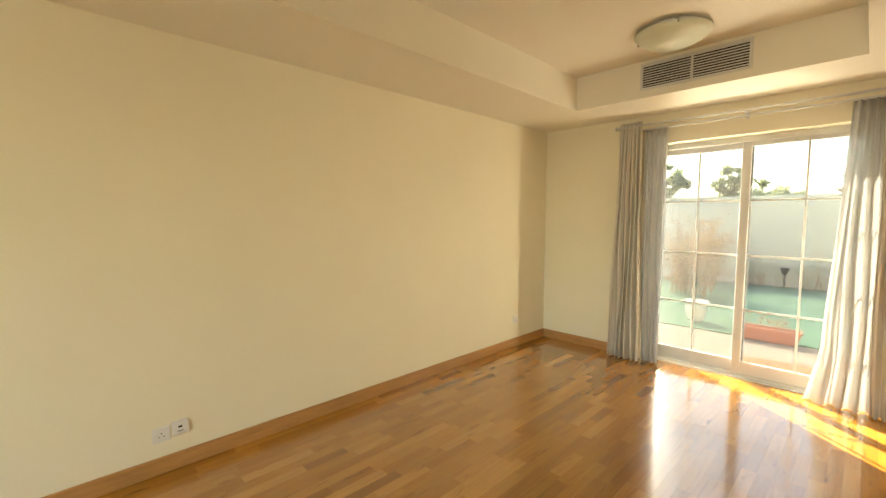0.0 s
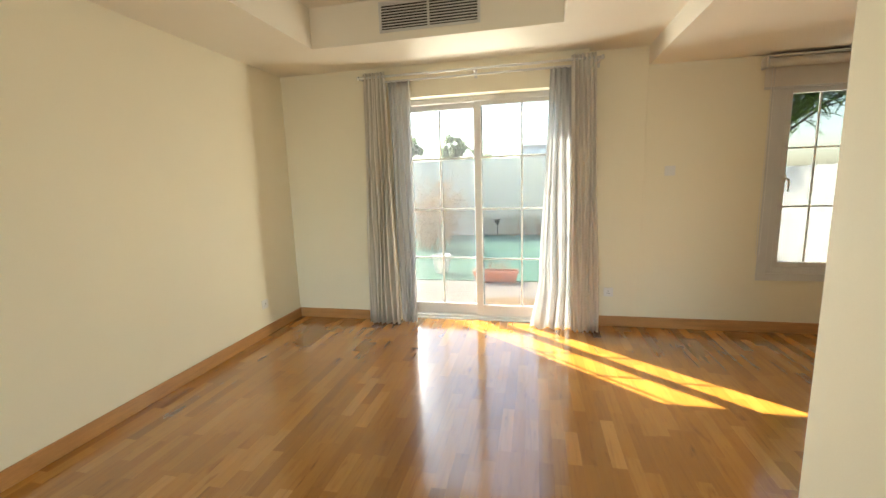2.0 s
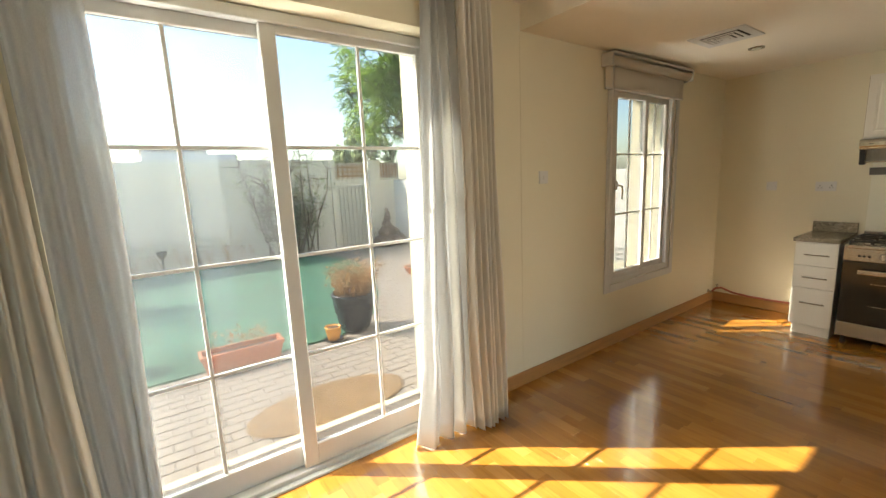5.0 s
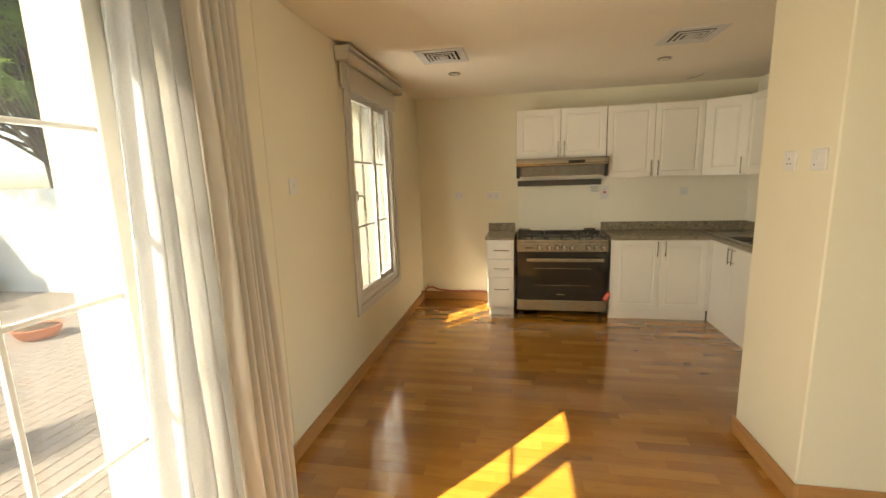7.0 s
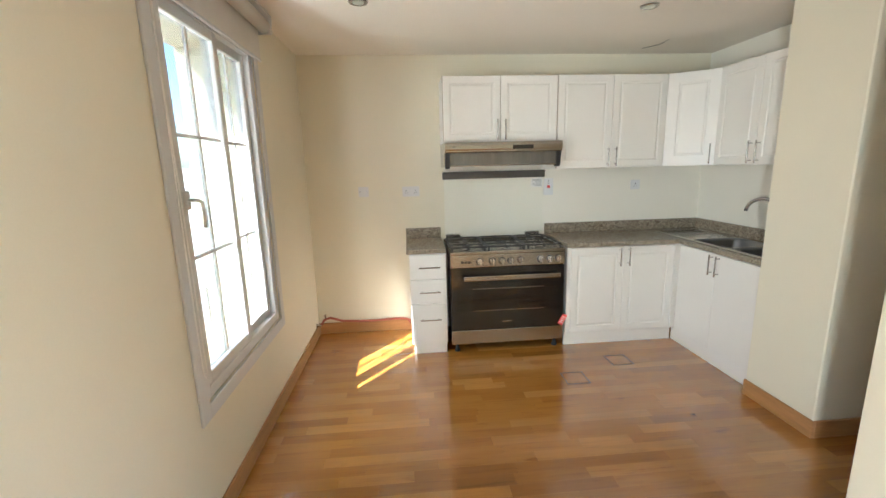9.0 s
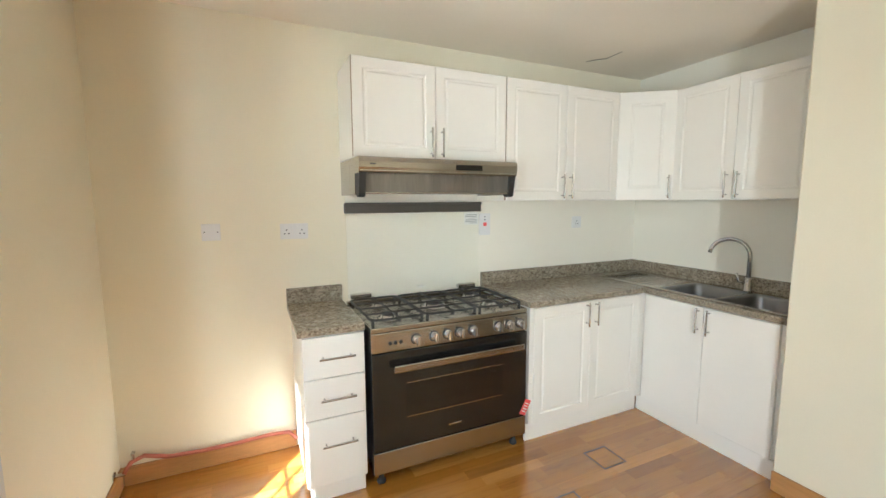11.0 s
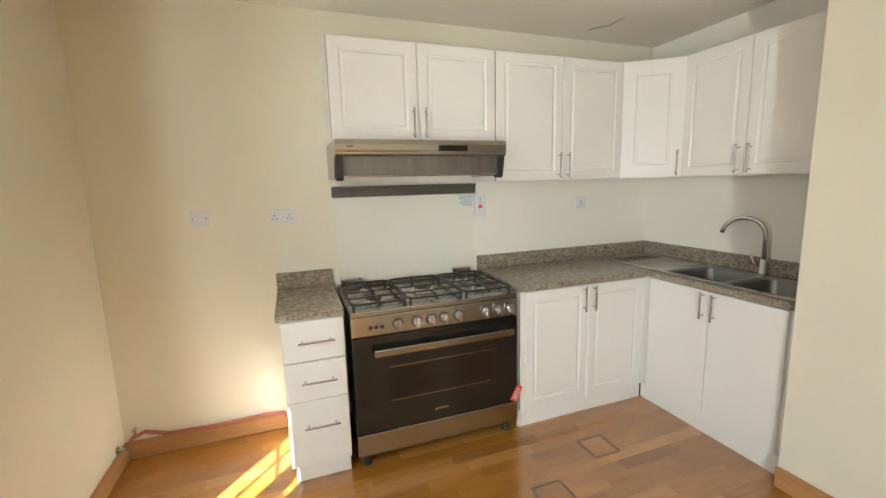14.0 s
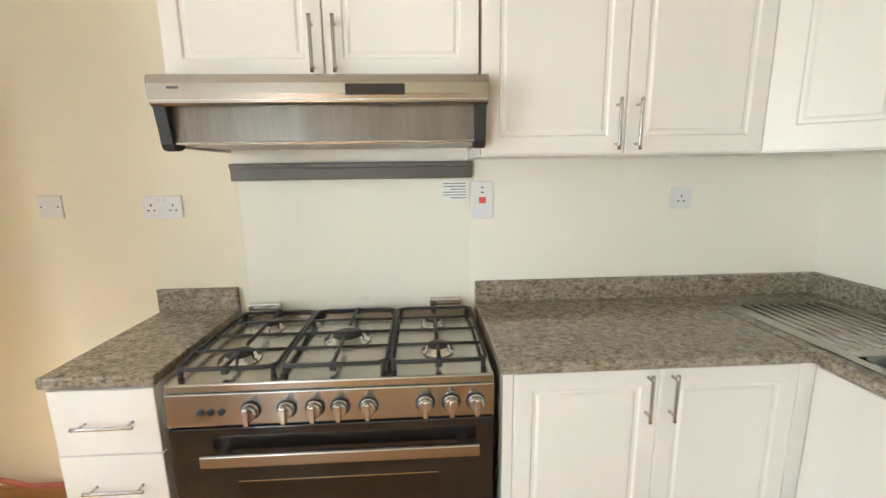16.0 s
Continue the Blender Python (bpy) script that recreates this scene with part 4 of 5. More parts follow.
def tap():
    x, y = 5.60, -3.36
    root = thing("kitchen_tap", (x, y, ZC1), "brushed steel swan-neck mixer tap behind the sink", "tap")
    part("base", lathe((x, y, ZC1 + 0.004), [(0.028, 0), (0.028, 0.004), (0.022, 0.008), (0.021, 0.075), (0.018, 0.085)], 20), CHROME, root, "", True)
    pts = [(x, y, ZC1 + 0.08), (x, y, ZC1 + 0.22)]
    r = 0.105
    for k in range(1, 13):
        a = radians(180 - 14.5 * k)
        pts.append((x + (r + r * math.cos(a)) * 0.93, y + (r + r * math.cos(a)) * 0.42, ZC1 + 0.22 + r * math.sin(a)))
    part("spout", tube(pts, 0.0125, 14), CHROME, root, "curved steel spout", True)
    part("lever", tube([(x + 0.015, y + 0.01, ZC1 + 0.055), (x + 0.045, y + 0.02, ZC1 + 0.06), (x + 0.055, y + 0.03, ZC1 + 0.11)], 0.008, 10), CHROME, root, "", True)


tap()


# ---- cooker ----
def cooker():
    ya, yb, xf, xr = -1.050, -1.952, 5.955, 6.50
    yc = (ya + yb) / 2
    root = thing("gas_cooker", (6.22, yc, 0), "wide steel gas range with black oven door and five burners", "cooker")
    part("body", box(xf + 0.045, xr, yb + 0.006, ya - 0.006, 0.065, 0.80, 0.003), BLACK, root)
    hob = part("hob", box(xf + 0.004, xr, yb, ya, 0.792, 0.818, 0.005, 2), STEEL, root, "brushed steel hob plate")
    part("hob_rim", box(xr - 0.03, xr + 0.005, yb, ya, 0.815, 0.835, 0.004), STEEL, hob)
    part("control_panel", box(xf, xf + 0.05, yb, ya, 0.694, 0.7915, 0.004, 2), STEEL, root, "brushed steel control panel")
    odoor = part("oven_door", box(xf, xf + 0.045, yb + 0.002, ya - 0.002, 0.190, 0.689, 0.004, 2), BLACK, root, "black glass oven door")
    part("oven_window", box(xf - 0.0015, xf + 0.002, -1.79, -1.225, 0.345, 0.520, 0.0005), OVENGLASS, odoor, "dark oven window")
    bm = box(xf - 0.0022, xf - 0.001, -1.79, -1.225, 0.520, 0.523)
    add_box(bm, xf - 0.0022, xf - 0.001, -1.79, -1.225, 0.342, 0.345)
    part("window_trim", bm, BADGE, odoor)
    hb = bmesh.new()
    add_box(hb, xf - 0.046, xf - 0.030, -1.905, -1.150, 0.598, 0.634, 0.005, 2)
    for y in (-1.86, -1.195):
        add_box(hb, xf - 0.034, xf + 0.002, y - 0.014, y + 0.014, 0.605, 0.628, 0.002)
    part("door_handle", hb, STEEL, odoor, "flat steel bar handle")
    part("drawer_front", box(xf, xf + 0.04, yb + 0.002, ya - 0.002, 0.070, 0.184, 0.004, 2), STEEL, root, "brushed steel drawer front")
    part("badge", box(xf - 0.0012, xf + 0.001, yc - 0.032, yc + 0.026, 0.243, 0.250, 0.0004), BADGE, odoor, "small silver badge")
    part("badge_dot", lathe((xf - 0.0012, yc + 0.036, 0.246), [(0.007, 0), (0.007, 0.002)], 14, axis="x"), BADGE, odoor)
    for y in (-1.10, -1.90):
        for x in (xf + 0.05, xr - 0.06):
            part("foot", lathe((x, y, 0), [(0.022, 0), (0.022, 0.012), (0.014, 0.02), (0.014, 0.07)], 14), RUBBER, root, "", True)
    for y in (-1.28, -1.377, -1.453, -1.522, -1.60, -1.757, -1.829, -1.898):
        k = part("knob", lathe((xf + 0.001, y, 0.740), [(0.0235, -0.004), (0.0235, -0.009), (0.021, -0.012), (0.0205, -0.024), (0.018, -0.027)], 20, axis="x"), CHROME, root, "round steel knob")
        part("knob_ring", lathe((xf + 0.001, y, 0.740), [(0.0275, 0), (0.0275, -0.003), (0.0255, -0.005), (0.018, -0.005)], 24, axis="x"), RUBBER, k, "dark ring behind the knob")
        part("grip", box(xf - 0.042, xf - 0.022, y - 0.0065, y + 0.0065, 0.716, 0.764, 0.003, 2), BADGE, k)
    for y in (-1.145, -1.172, -1.20):
        part("button", lathe((xf + 0.001, y, 0.737), [(0.0095, 0), (0.0095, -0.005), (0.007, -0.007)], 14, axis="x"), RUBBER, root, "small dark push button")
    # burners
    burners = ((6.11, -1.195, 0.050), (6.36, -1.205, 0.036), (6.235, -1.50, 0.062), (6.35, -1.79, 0.036), (6.12, -1.80, 0.040))
    for x, y, r in burners:
        b = part("burner", lathe((x, y, 0.817), [(r * 1.3, 0), (r * 1.25, 0.006), (r * 1.0, 0.009), (r * 0.92, 0.020), (r * 0.7, 0.020)], 24), BADGE, hob, "bright burner ring", True)
        part("burner_cap", lathe((x, y, 0.835), [(r * 0.78, 0), (r * 0.80, 0.004), (r * 0.72, 0.009), (0.004, 0.010)], 24), IRON, b, "black burner cap", True)
    # three cast-iron pan grates
    for y0, y1 in ((-1.065, -1.340), (-1.352, -1.648), (-1.660, -1.937)):
        bm = bmesh.new()
        x0, x1, z = 5.995, 6.462, 0.845
        ym = (y0 + y1) / 2
        loop = [(x, y, z) for x, y in rounded((x0 + x1) / 2, ym, (x1 - x0) / 2, abs(y0 - y1) / 2, 0.03, 4)]
        add_tube(bm, loop + [loop[0]], 0.0062, 6)
        for x in (x0 + 0.115, x0 + 0.235, x0 + 0.355):
            add_tube(bm, [(x, y0, z + 0.002), (x, y1, z + 0.002)], 0.0052, 6)
        if y0 > -1.3 or y0 < -1.6:
            for xa, xb in ((x0, x0 + 0.085), (x0 + 0.155, x0 + 0.32), (x1 - 0.07, x1)):
                add_tube(bm, [(xa, ym, z + 0.004), (xb, ym, z + 0.006)], 0.0062, 6)
        else:
            for xa, xb in ((x0, x0 + 0.17), (x1 - 0.17, x1)):
                add_tube(bm, [(xa, ym, z + 0.004), (xb, ym, z + 0.006)], 0.0062, 6)
        for x in (x0 + 0.01, x1 - 0.01):
            for y in (y0 - 0.01, y1 + 0.01):
                add_box(bm, x - 0.007, x + 0.007, y - 0.007, y + 0.007, 0.818, z + 0.006, 0.003)
        for x in (x0, x1):
            add_box(bm, x - 0.008, x + 0.008, ym - 0.01, ym + 0.01, 0.828, z + 0.008, 0.003)
        part("pan_grate", bm, IRON, root, "black cast-iron pan grate", True)
    # raised glass lid with its top strip and hinges
    lid = part("glass_lid", box(XB - 0.020, XB - 0.015, -1.945, -1.062, 0.845, 1.355), SPLASHGLASS, root, "raised clear glass lid against the wall")
    part("lid_strip", box(XB - 0.036, XB - 0.008, -1.955, -1.055, 1.350, 1.408, 0.004, 2), GREYM, lid, "grey metal lid edge")
    part("lid_lip", box(XB - 0.044, XB - 0.034, -1.955, -1.055, 1.392, 1.412, 0.003), GREYM, lid)
    for y in (-1.135, -1.845):
        part("hinge", box(XB - 0.046, XB - 0.010, y - 0.062, y + 0.062, 0.846, 0.874, 0.004, 2), BADGE, root, "steel lid hinge cover")
    part("lid_clip", box(XB - 0.030, XB - 0.018, -1.545, -1.500, 0.875, 0.887, 0.002), PAPER, lid)
    lab = part("label", box(XB - 0.0215, XB - 0.0205, -1.94, -1.835, 1.262, 1.345), PAPER, lid, "white printed label")
    bm = bmesh.new()
    for k in range(6):
        add_box(bm, XB - 0.0220, XB - 0.0215, -1.932, -1.932 + (0.088 if k % 3 else 0.06), 1.272 + 0.011 * k, 1.275 + 0.011 * k)
    part("print_line", bm, INK, lab, "grey print lines")


cooker()


def safety_tag():
    m = pose(5.953, -1.945, 0.235, 28, 0, 0)
    bm = box(-0.001, 0.001, -0.021, 0.021, -0.046, 0.046, 0.0006)
    bmesh.ops.transform(bm, matrix=m, verts=bm.verts)
    ob = link("warning_tag", bm, RED, None, "small red tag stuck on the oven door")
    tagged(ob, category="tag")
    bm = bmesh.new()
    for k in range(4):
        add_box(bm, -0.0018, -0.0012, -0.013, 0.013, -0.028 + 0.016 * k, -0.022 + 0.016 * k)
    bmesh.ops.transform(bm, matrix=m, verts=bm.verts)
    part("print_line", bm, PAPER, ob, "pale print lines")


safety_tag()


def hood():
    ya, yb, xf = -1.045, -1.950, 6.075
    root = thing("cooker_hood", (6.3, (ya + yb) / 2, 1.45), "slim steel cooker hood below the wall cabinet", "cooker hood")
    bm = bmesh.new()
    prof = [(XB - 0.008, 1.636), (xf + 0.012, 1.636), (xf + 0.004, 1.630), (xf, 1.612), (xf, 1.585), (xf + 0.006, 1.563), (xf + 0.014, 1.556), (XB - 0.008, 1.556)]
    L = [bm.verts.new((x, ya, z)) for x, z in prof]
    R = [bm.verts.new((x, yb, z)) for x, z in prof]
    bm.faces.new(L)
    bm.faces.new(R[::-1])
    for k in range(len(prof)):
        bm.faces.new((L[k], R[k], R[(k + 1) % len(prof)], L[(k + 1) % len(prof)]))
    bmesh.ops.recalc_face_normals(bm, faces=bm.faces)
    part("body", bm, STEEL, root, "brushed steel front")
    part("display", box(xf - 0.0015, xf + 0.004, -1.722, -1.562, 1.580, 1.609, 0.001), BLACK, root, "black control strip")
    part("trim_line", box(xf + 0.001, xf + 0.006, yb + 0.004, ya - 0.004, 1.568, 1.571), BADGE, root)
    part("badge", box(xf - 0.001, xf + 0.002, -1.128, -1.098, 1.598, 1.604, 0.0004), INK, root)
    part("side_panel", box(xf + 0.10, XB - 0.008, yb, yb + 0.012, 1.452, 1.558, 0.002), STEEL, root)
    part("side_panel", box(xf + 0.10, XB - 0.008, ya - 0.012, ya, 1.452, 1.558, 0.002), STEEL, root)
    filt = bmesh.new()
    pr = [(xf + 0.060, 1.466), (xf + 0.075, 1.458), (XB - 0.02, 1.462), (XB - 0.02, 1.470), (xf + 0.110, 1.548), (xf + 0.098, 1.548)]
    A = [filt.verts.new((x, yb + 0.014, z)) for x, z in pr]
    B = [filt.verts.new((x, ya - 0.014, z)) for x, z in pr]
    filt.faces.new(A)
    filt.faces.new(B[::-1])
    for k in range(6):
        filt.faces.new((A[k], B[k], B[(k + 1) % 6], A[(k + 1) % 6]))
    bmesh.ops.recalc_face_normals(filt, faces=filt.faces)
    filt = part("filter", filt, FILTER, root, "pale metal grease filter")
    # Grey blocks on the filter imitate the shade in its slots.
    bm = bmesh.new()
    for k in range(8):
        z = 1.472 + 0.0095 * k
        x = xf + 0.0595 + (z - 1.466) * 0.463
        for q in range(30):
            y = yb + 0.045 + q * 0.0275
            add_box(bm, x - 0.0012, x + 0.003, y, y + 0.019, z, z + 0.0042)
    part("filter_slots", bm, GREYM, filt, "rows of dark marks for shaded slots")
    visor = part("visor", box(xf + 0.040, xf + 0.048, yb + 0.030, ya - 0.030, 1.462, 1.560, 0.001), SMOKED, root, "dull smoked visor with reflection streaks in its colour")
    part("visor_lip", box(xf + 0.036, xf + 0.050, yb + 0.030, ya - 0.030, 1.456, 1.464, 0.003, 2), STEEL, visor, "bright bottom lip")
    for y in (ya - 0.020, yb + 0.020):
        bm = bmesh.new()
        pr = [(xf + 0.012, 1.557), (xf + 0.11, 1.557), (xf + 0.09, 1.452), (xf + 0.072, 1.443), (xf + 0.052, 1.440), (xf + 0.036, 1.445), (xf + 0.029, 1.458), (xf + 0.027, 1.480)]
        A = [bm.verts.new((x, y - 0.016, z)) for x, z in pr]
        B = [bm.verts.new((x, y + 0.016, z)) for x, z in pr]
        bm.faces.new(A)
        bm.faces.new(B[::-1])
        for k in range(8):
            bm.faces.new((A[k], B[k], B[(k + 1) % 8], A[(k + 1) % 8]))
        bmesh.ops.recalc_face_normals(bm, faces=bm.faces)
        part("end_cap", bm, RUBBER, root, "dark plastic end cap")


hood()


def gas_hose():
    root = thing("gas_hose", (6.45, -0.3, 0.1), "red gas hose lying along the skirting from a wall valve", "hose")
    pts = [(6.42, 0.055, 0.118), (6.45, 0.03, 0.155), (6.47, -0.02, 0.165), (6.475, -0.12, 0.130), (6.49, -0.28, 0.112), (6.495, -0.45, 0.110), (6.495, -0.60, 0.116), (6.49, -0.70, 0.110), (6.44, -0.735, 0.09)]
    part("pipe", tube(pts, 0.0105, 10), HOSE, root, "", True)
    part("wall_plate", lathe((6.42, YK - 0.001, 0.118), [(0.02, 0), (0.02, -0.005), (0.009, -0.006), (0.009, -0.045)], 12, axis="y"), CHROME, root)
    bm = bmesh.new()
    add_tube(bm, [(6.455, 0.02, 0.15), (6.455, 0.02, 0.20)], 0.006, 8)
    add_box(bm, 6.44, 6.47, 0.012, 0.028, 0.192, 0.202, 0.003)
    part("valve", bm, CHROME, root, "metal shut-off valve")


gas_hose()


def floor_box(cx, cy):
    root = thing("floor_hatch", (cx, cy, 0), "square dark-framed floor service cover in the parquet", "floor cover", "floor covers")
    h = 0.080
    bm = bmesh.new()
    for s in (-1, 1):
        lo, hi = sorted((s * h, s * (h - 0.007)))
        add_box(bm, cx - h, cx + h, cy + lo, cy + hi, -0.004, 0.0012)
        add_box(bm, cx + lo, cx + hi, cy - h + 0.01, cy + h - 0.01, -0.004, 0.0012)
    part("frame", bm, GREYM, root, "dull grey frame")
    part("cover", box(cx - h + 0.012, cx + h - 0.012, cy - h + 0.012, cy + h - 0.012, -0.004, 0.001), PARQUET, root, "wood inlay")


floor_box(5.455, -1.855)
floor_box(5.67, -2.28)

# ---- garden ----
ZG = -0.06
structure("ground", box(-60, 70, YOUT, 120, -0.3, ZG - 0.02), SOIL, "dry bare garden soil")
lawn = bmesh.new()
edge = [(-6, 2.02), (0.5, 2.02), (2.9, 2.05), (3.5, 2.5), (3.95, 3.3), (4.35, 4.3), (4.6, 5.4), (4.65, 6.2), (4.3, 6.9), (3.0, 7.2), (-6, 7.2)]
lo = [lawn.verts.new((x, y, ZG - 0.03)) for x, y in edge]
hi = [lawn.verts.new((x, y, ZG + 0.012)) for x, y in edge]
lawn.faces.new(hi)
for k in range(len(edge)):
    lawn.faces.new((lo[k], lo[(k + 1) % len(edge)], hi[(k + 1) % len(edge)], hi[k]))
bmesh.ops.recalc_face_normals(lawn, faces=lawn.faces)
structure("lawn", lawn, TURF, "green artificial turf lawn with a curved edge")
structure("pavement", box(-4, 6.6, YOUT, 7.5, ZG - 0.05, ZG - 0.006), MORTAR, "bed of the paved terrace and path")

# boundary walls, gate recess and trellis
bm = bmesh.new()
add_box(bm, -6.5, 4.98, 7.5, 7.7, ZG - 0.1, 2.0)
add_box(bm, 5.92, 6.22, 7.42, 7.72, ZG - 0.1, 1.98)
add_box(bm, 4.98, 5.08, 7.45, 7.7, ZG - 0.1, 2.0)
structure("wall_garden_far", bm, GARDENWALL, "beige rendered garden boundary wall")
structure("wall_garden_side", box(6.62, 6.80, YOUT, 7.7, ZG - 0.1, 1.50, 0.01), WHITEWALL, "white rendered low side wall")
structure("wall_garden_corner", box(6.22, 6.8, 7.5, 7.7, ZG - 0.1, 1.52), GARDENWALL, "beige rendered garden wall corner")
structure("wall_garden_left", box(-4.7, -4.5, YOUT, 7.5, ZG - 0.1, 1.55), GARDENWALL, "beige rendered low side wall")
bm = bmesh.new()
add_box(bm, -T - 0.6, 0.0 - T, YOUT - 0.3, YOUT, ZG - 0.3, 3.2)
add_box(bm, -T, DX0, YOUT, YOUT + 0.012, ZG - 0.3, 3.2)
add_box(bm, DX1, WX0, YOUT, YOUT + 0.012, ZG - 0.3, 3.2)
add_box(bm, WX1, XB + T, YOUT, YOUT + 0.012, ZG - 0.3, 3.2)
add_box(bm, WX0, WX1, YOUT, YOUT + 0.012, ZG - 0.3, WZ0 - 0.035)
add_box(bm, WX0, WX1, YOUT, YOUT + 0.012, WZ1, 3.2)
add_box(bm, DX0, DX1, YOUT, YOUT + 0.012, DZ1 + 0.50, 3.2)
structure("wall_facade", bm, HOUSEWALL, "pale yellow rendered outer house wall")
structure("step_door", box(DX0 - 0.05, DX1 + 0.05, 0.235, YOUT + 0.06, ZG - 0.05, -0.012, 0.006), HOUSEWALL, "pale stone door sill")


def garden_gate():
    root = thing("garden_gate", (5.5, 7.5, ZG), "cream metal slatted garden gate", "gate")
    x0, x1, z0, z1 = 5.10, 5.90, ZG + 0.04, 1.42
    bm = bmesh.new()
    for a, b, c, d in ((x0, x0 + 0.05, z0, z1), (x1 - 0.05, x1, z0, z1), (x0 + 0.05, x1 - 0.05, z0, z0 + 0.06), (x0 + 0.05, x1 - 0.05, z1 - 0.06, z1)):
        add_box(bm, a, b, 7.52, 7.56, c, d, 0.004)
    part("gate_frame", bm, GATE, root)
    part("gate_sheet", box(x0 + 0.02, x1 - 0.02, 7.555, 7.562, z0 + 0.02, z1 - 0.02), GATE, root)
    for k in range(7):
        x = x0 + 0.10 + (x1 - x0 - 0.2) * k / 6
        part("slat", box(x - 0.018, x + 0.018, 7.51, 7.545, z0 + 0.05, z1 - 0.05, 0.004), GATE, root)
    part("gate_handle", tube([(x0 + 0.03, 7.52, 0.72), (x0 + 0.03, 7.46, 0.72), (x0 + 0.12, 7.455, 0.72)], 0.01, 8), GREYM, root)


def trellis(x0, x1):
    root = thing("trellis", ((x0 + x1) / 2, 7.55, 1.5), "cream square-lattice panel above the garden wall", "trellis", "lattice panels")
    z0, z1 = 1.53, 1.93
    part("frame", framing(x0, x1, z0, z1, 7.54, 7.58, 0.03), GATE, root)
    part("backing", box(x0, x1, 7.585, 7.60, z0, z1), GATE, root)
    bm = bmesh.new()
    for k in range(1, 7):
        x = x0 + (x1 - x0) * k / 7
        add_box(bm, x - 0.012, x + 0.012, 7.548, 7.57, z0 + 0.03, z1 - 0.03)
    for k in range(1, 4):
        z = z0 + (z1 - z0) * k / 4
        add_box(bm, x0 + 0.03, x1 - 0.03, 7.545, 7.568, z - 0.012, z + 0.012)
    part("lattice", bm, SKIRT, root)


garden_gate()
trellis(5.08, 5.92)
trellis(6.22, 6.80)
structure("lintel_gate", box(5.08, 5.92, 7.5, 7.64, 1.43, 1.53), GARDENWALL, "beige beam over the gate")


# ---- plants ----
def sprig(verts, faces, p, d, up, length, width):
    """One small leaf as a folded blade of four corners."""
    side = d.cross(up)
    side = side.normalized() * width if side.length > 1e-6 else Vector((width, 0, 0))
    k = len(verts)
    verts += [tuple(p), tuple(p + d * length * 0.5 + side), tuple(p + d * length), tuple(p + d * length * 0.5 - side)]
    faces.append((k, k + 1, k + 2, k + 3))


def leaf_mesh(name, verts, faces, material, parent, label):
    me = bpy.data.meshes.new(name)
    me.from_pydata(verts, [], faces)
    me.materials.append(material)
    ob = new(name, me)
    ob.parent = parent
    ob.matrix_parent_inverse = Matrix.Translation(parent.location).inverted()
    return tagged(ob, label)


def rand_dir(rnd, zlo=-1.0, zhi=1.0):
    a, z = rnd.uniform(0, 2 * math.pi), rnd.uniform(zlo, zhi)
    r = math.sqrt(max(0.0, 1 - z * z))
    return Vector((r * math.cos(a), r * math.sin(a), z))


def tree(at, height, clumps, spread, seed, label, leaf=0.07, per=70, material=LEAF, fronds=True):
    """Tapered trunk, limbs, and a crown of feathery fronds or small leaves in uneven clumps."""
    rnd = random.Random(seed)
    at = Vector(at)
    root = thing("tree", at, label, "tree")
    bm = tube([at, at + Vector((0.05, 0.03, height * 0.3)), at + Vector((-0.04, 0.06, height * 0.55)), at + Vector((0.05, 0, height * 0.8))], 0.12 * height / 5, 9, taper=0.45)
    verts, faces = [], []
    for k in range(clumps):
        d = rand_dir(rnd, -0.5, 1.0)
        c = at + Vector((0, 0, height * 0.68)) + Vector((d.x * spread[0], d.y * spread[1], d.z * spread[2])) * rnd.uniform(0.45, 1.0)
        start = at + Vector((0, 0, height * rnd.uniform(0.35, 0.75)))
        mid = (start + c) / 2 + rand_dir(rnd) * 0.15
        add_tube(bm, [start, mid, c], 0.035 * height / 5, 5, taper=0.25)
        for _ in range(per // 7 if fronds else per):
            if fronds:
                fd = (rand_dir(rnd, -0.7, 0.5) + d * 0.3).normalized()
                base = c + rand_dir(rnd) * rnd.uniform(0.05, 0.35)
                n = 12
                ln = rnd.uniform(0.16, 0.30)
                for i in range(n):
                    q = base + fd * ln * i / n + Vector((0, 0, -0.10 * (i / n) ** 2))
                    side = fd.cross(Vector((0, 0, 1)))
                    side = side.normalized() if side.length > 1e-4 else Vector((1, 0, 0))
                    for s in (-1, 1):
                        sprig(verts, faces, q, (side * s + fd * 0.5 + Vector((0, 0, -0.2))).normalized(), Vector((0, 0, 1)), leaf * rnd.uniform(0.8, 1.3), leaf * 0.22)
            else:
                q = c + rand_dir(rnd) * rnd.uniform(0.02, 0.4) * max(spread) * 0.45
                sprig(verts, faces, q, rand_dir(rnd), rand_dir(rnd), leaf * rnd.uniform(0.7, 1.3), leaf * 0.35)
    part("trunk", bm, BARK, root, "", True)
    leaf_mesh("crown", verts, faces, material, root, "feathery green foliage" if fronds else "")
    return root


tree((7.2, 6.3, ZG), 5.2, 210, (2.35, 2.2, 2.2), 4, "feathery bright green tree overhanging the white garden wall", 0.062, 270)
for k, (x, y, h, s) in enumerate(((-5.4, 21.0, 4.6, 1.3), (-2.1, 21.0, 4.3, 1.2), (-0.4, 22.0, 3.4, 1.2), (9.5, 15.0, 4.0, 1.5))):
    tree((x, y, ZG), h, 30, (s, s * 0.8, h * 0.30), 20 + k, "distant dusty green tree beyond the garden wall", 0.22, 60, LEAFDULL, False)


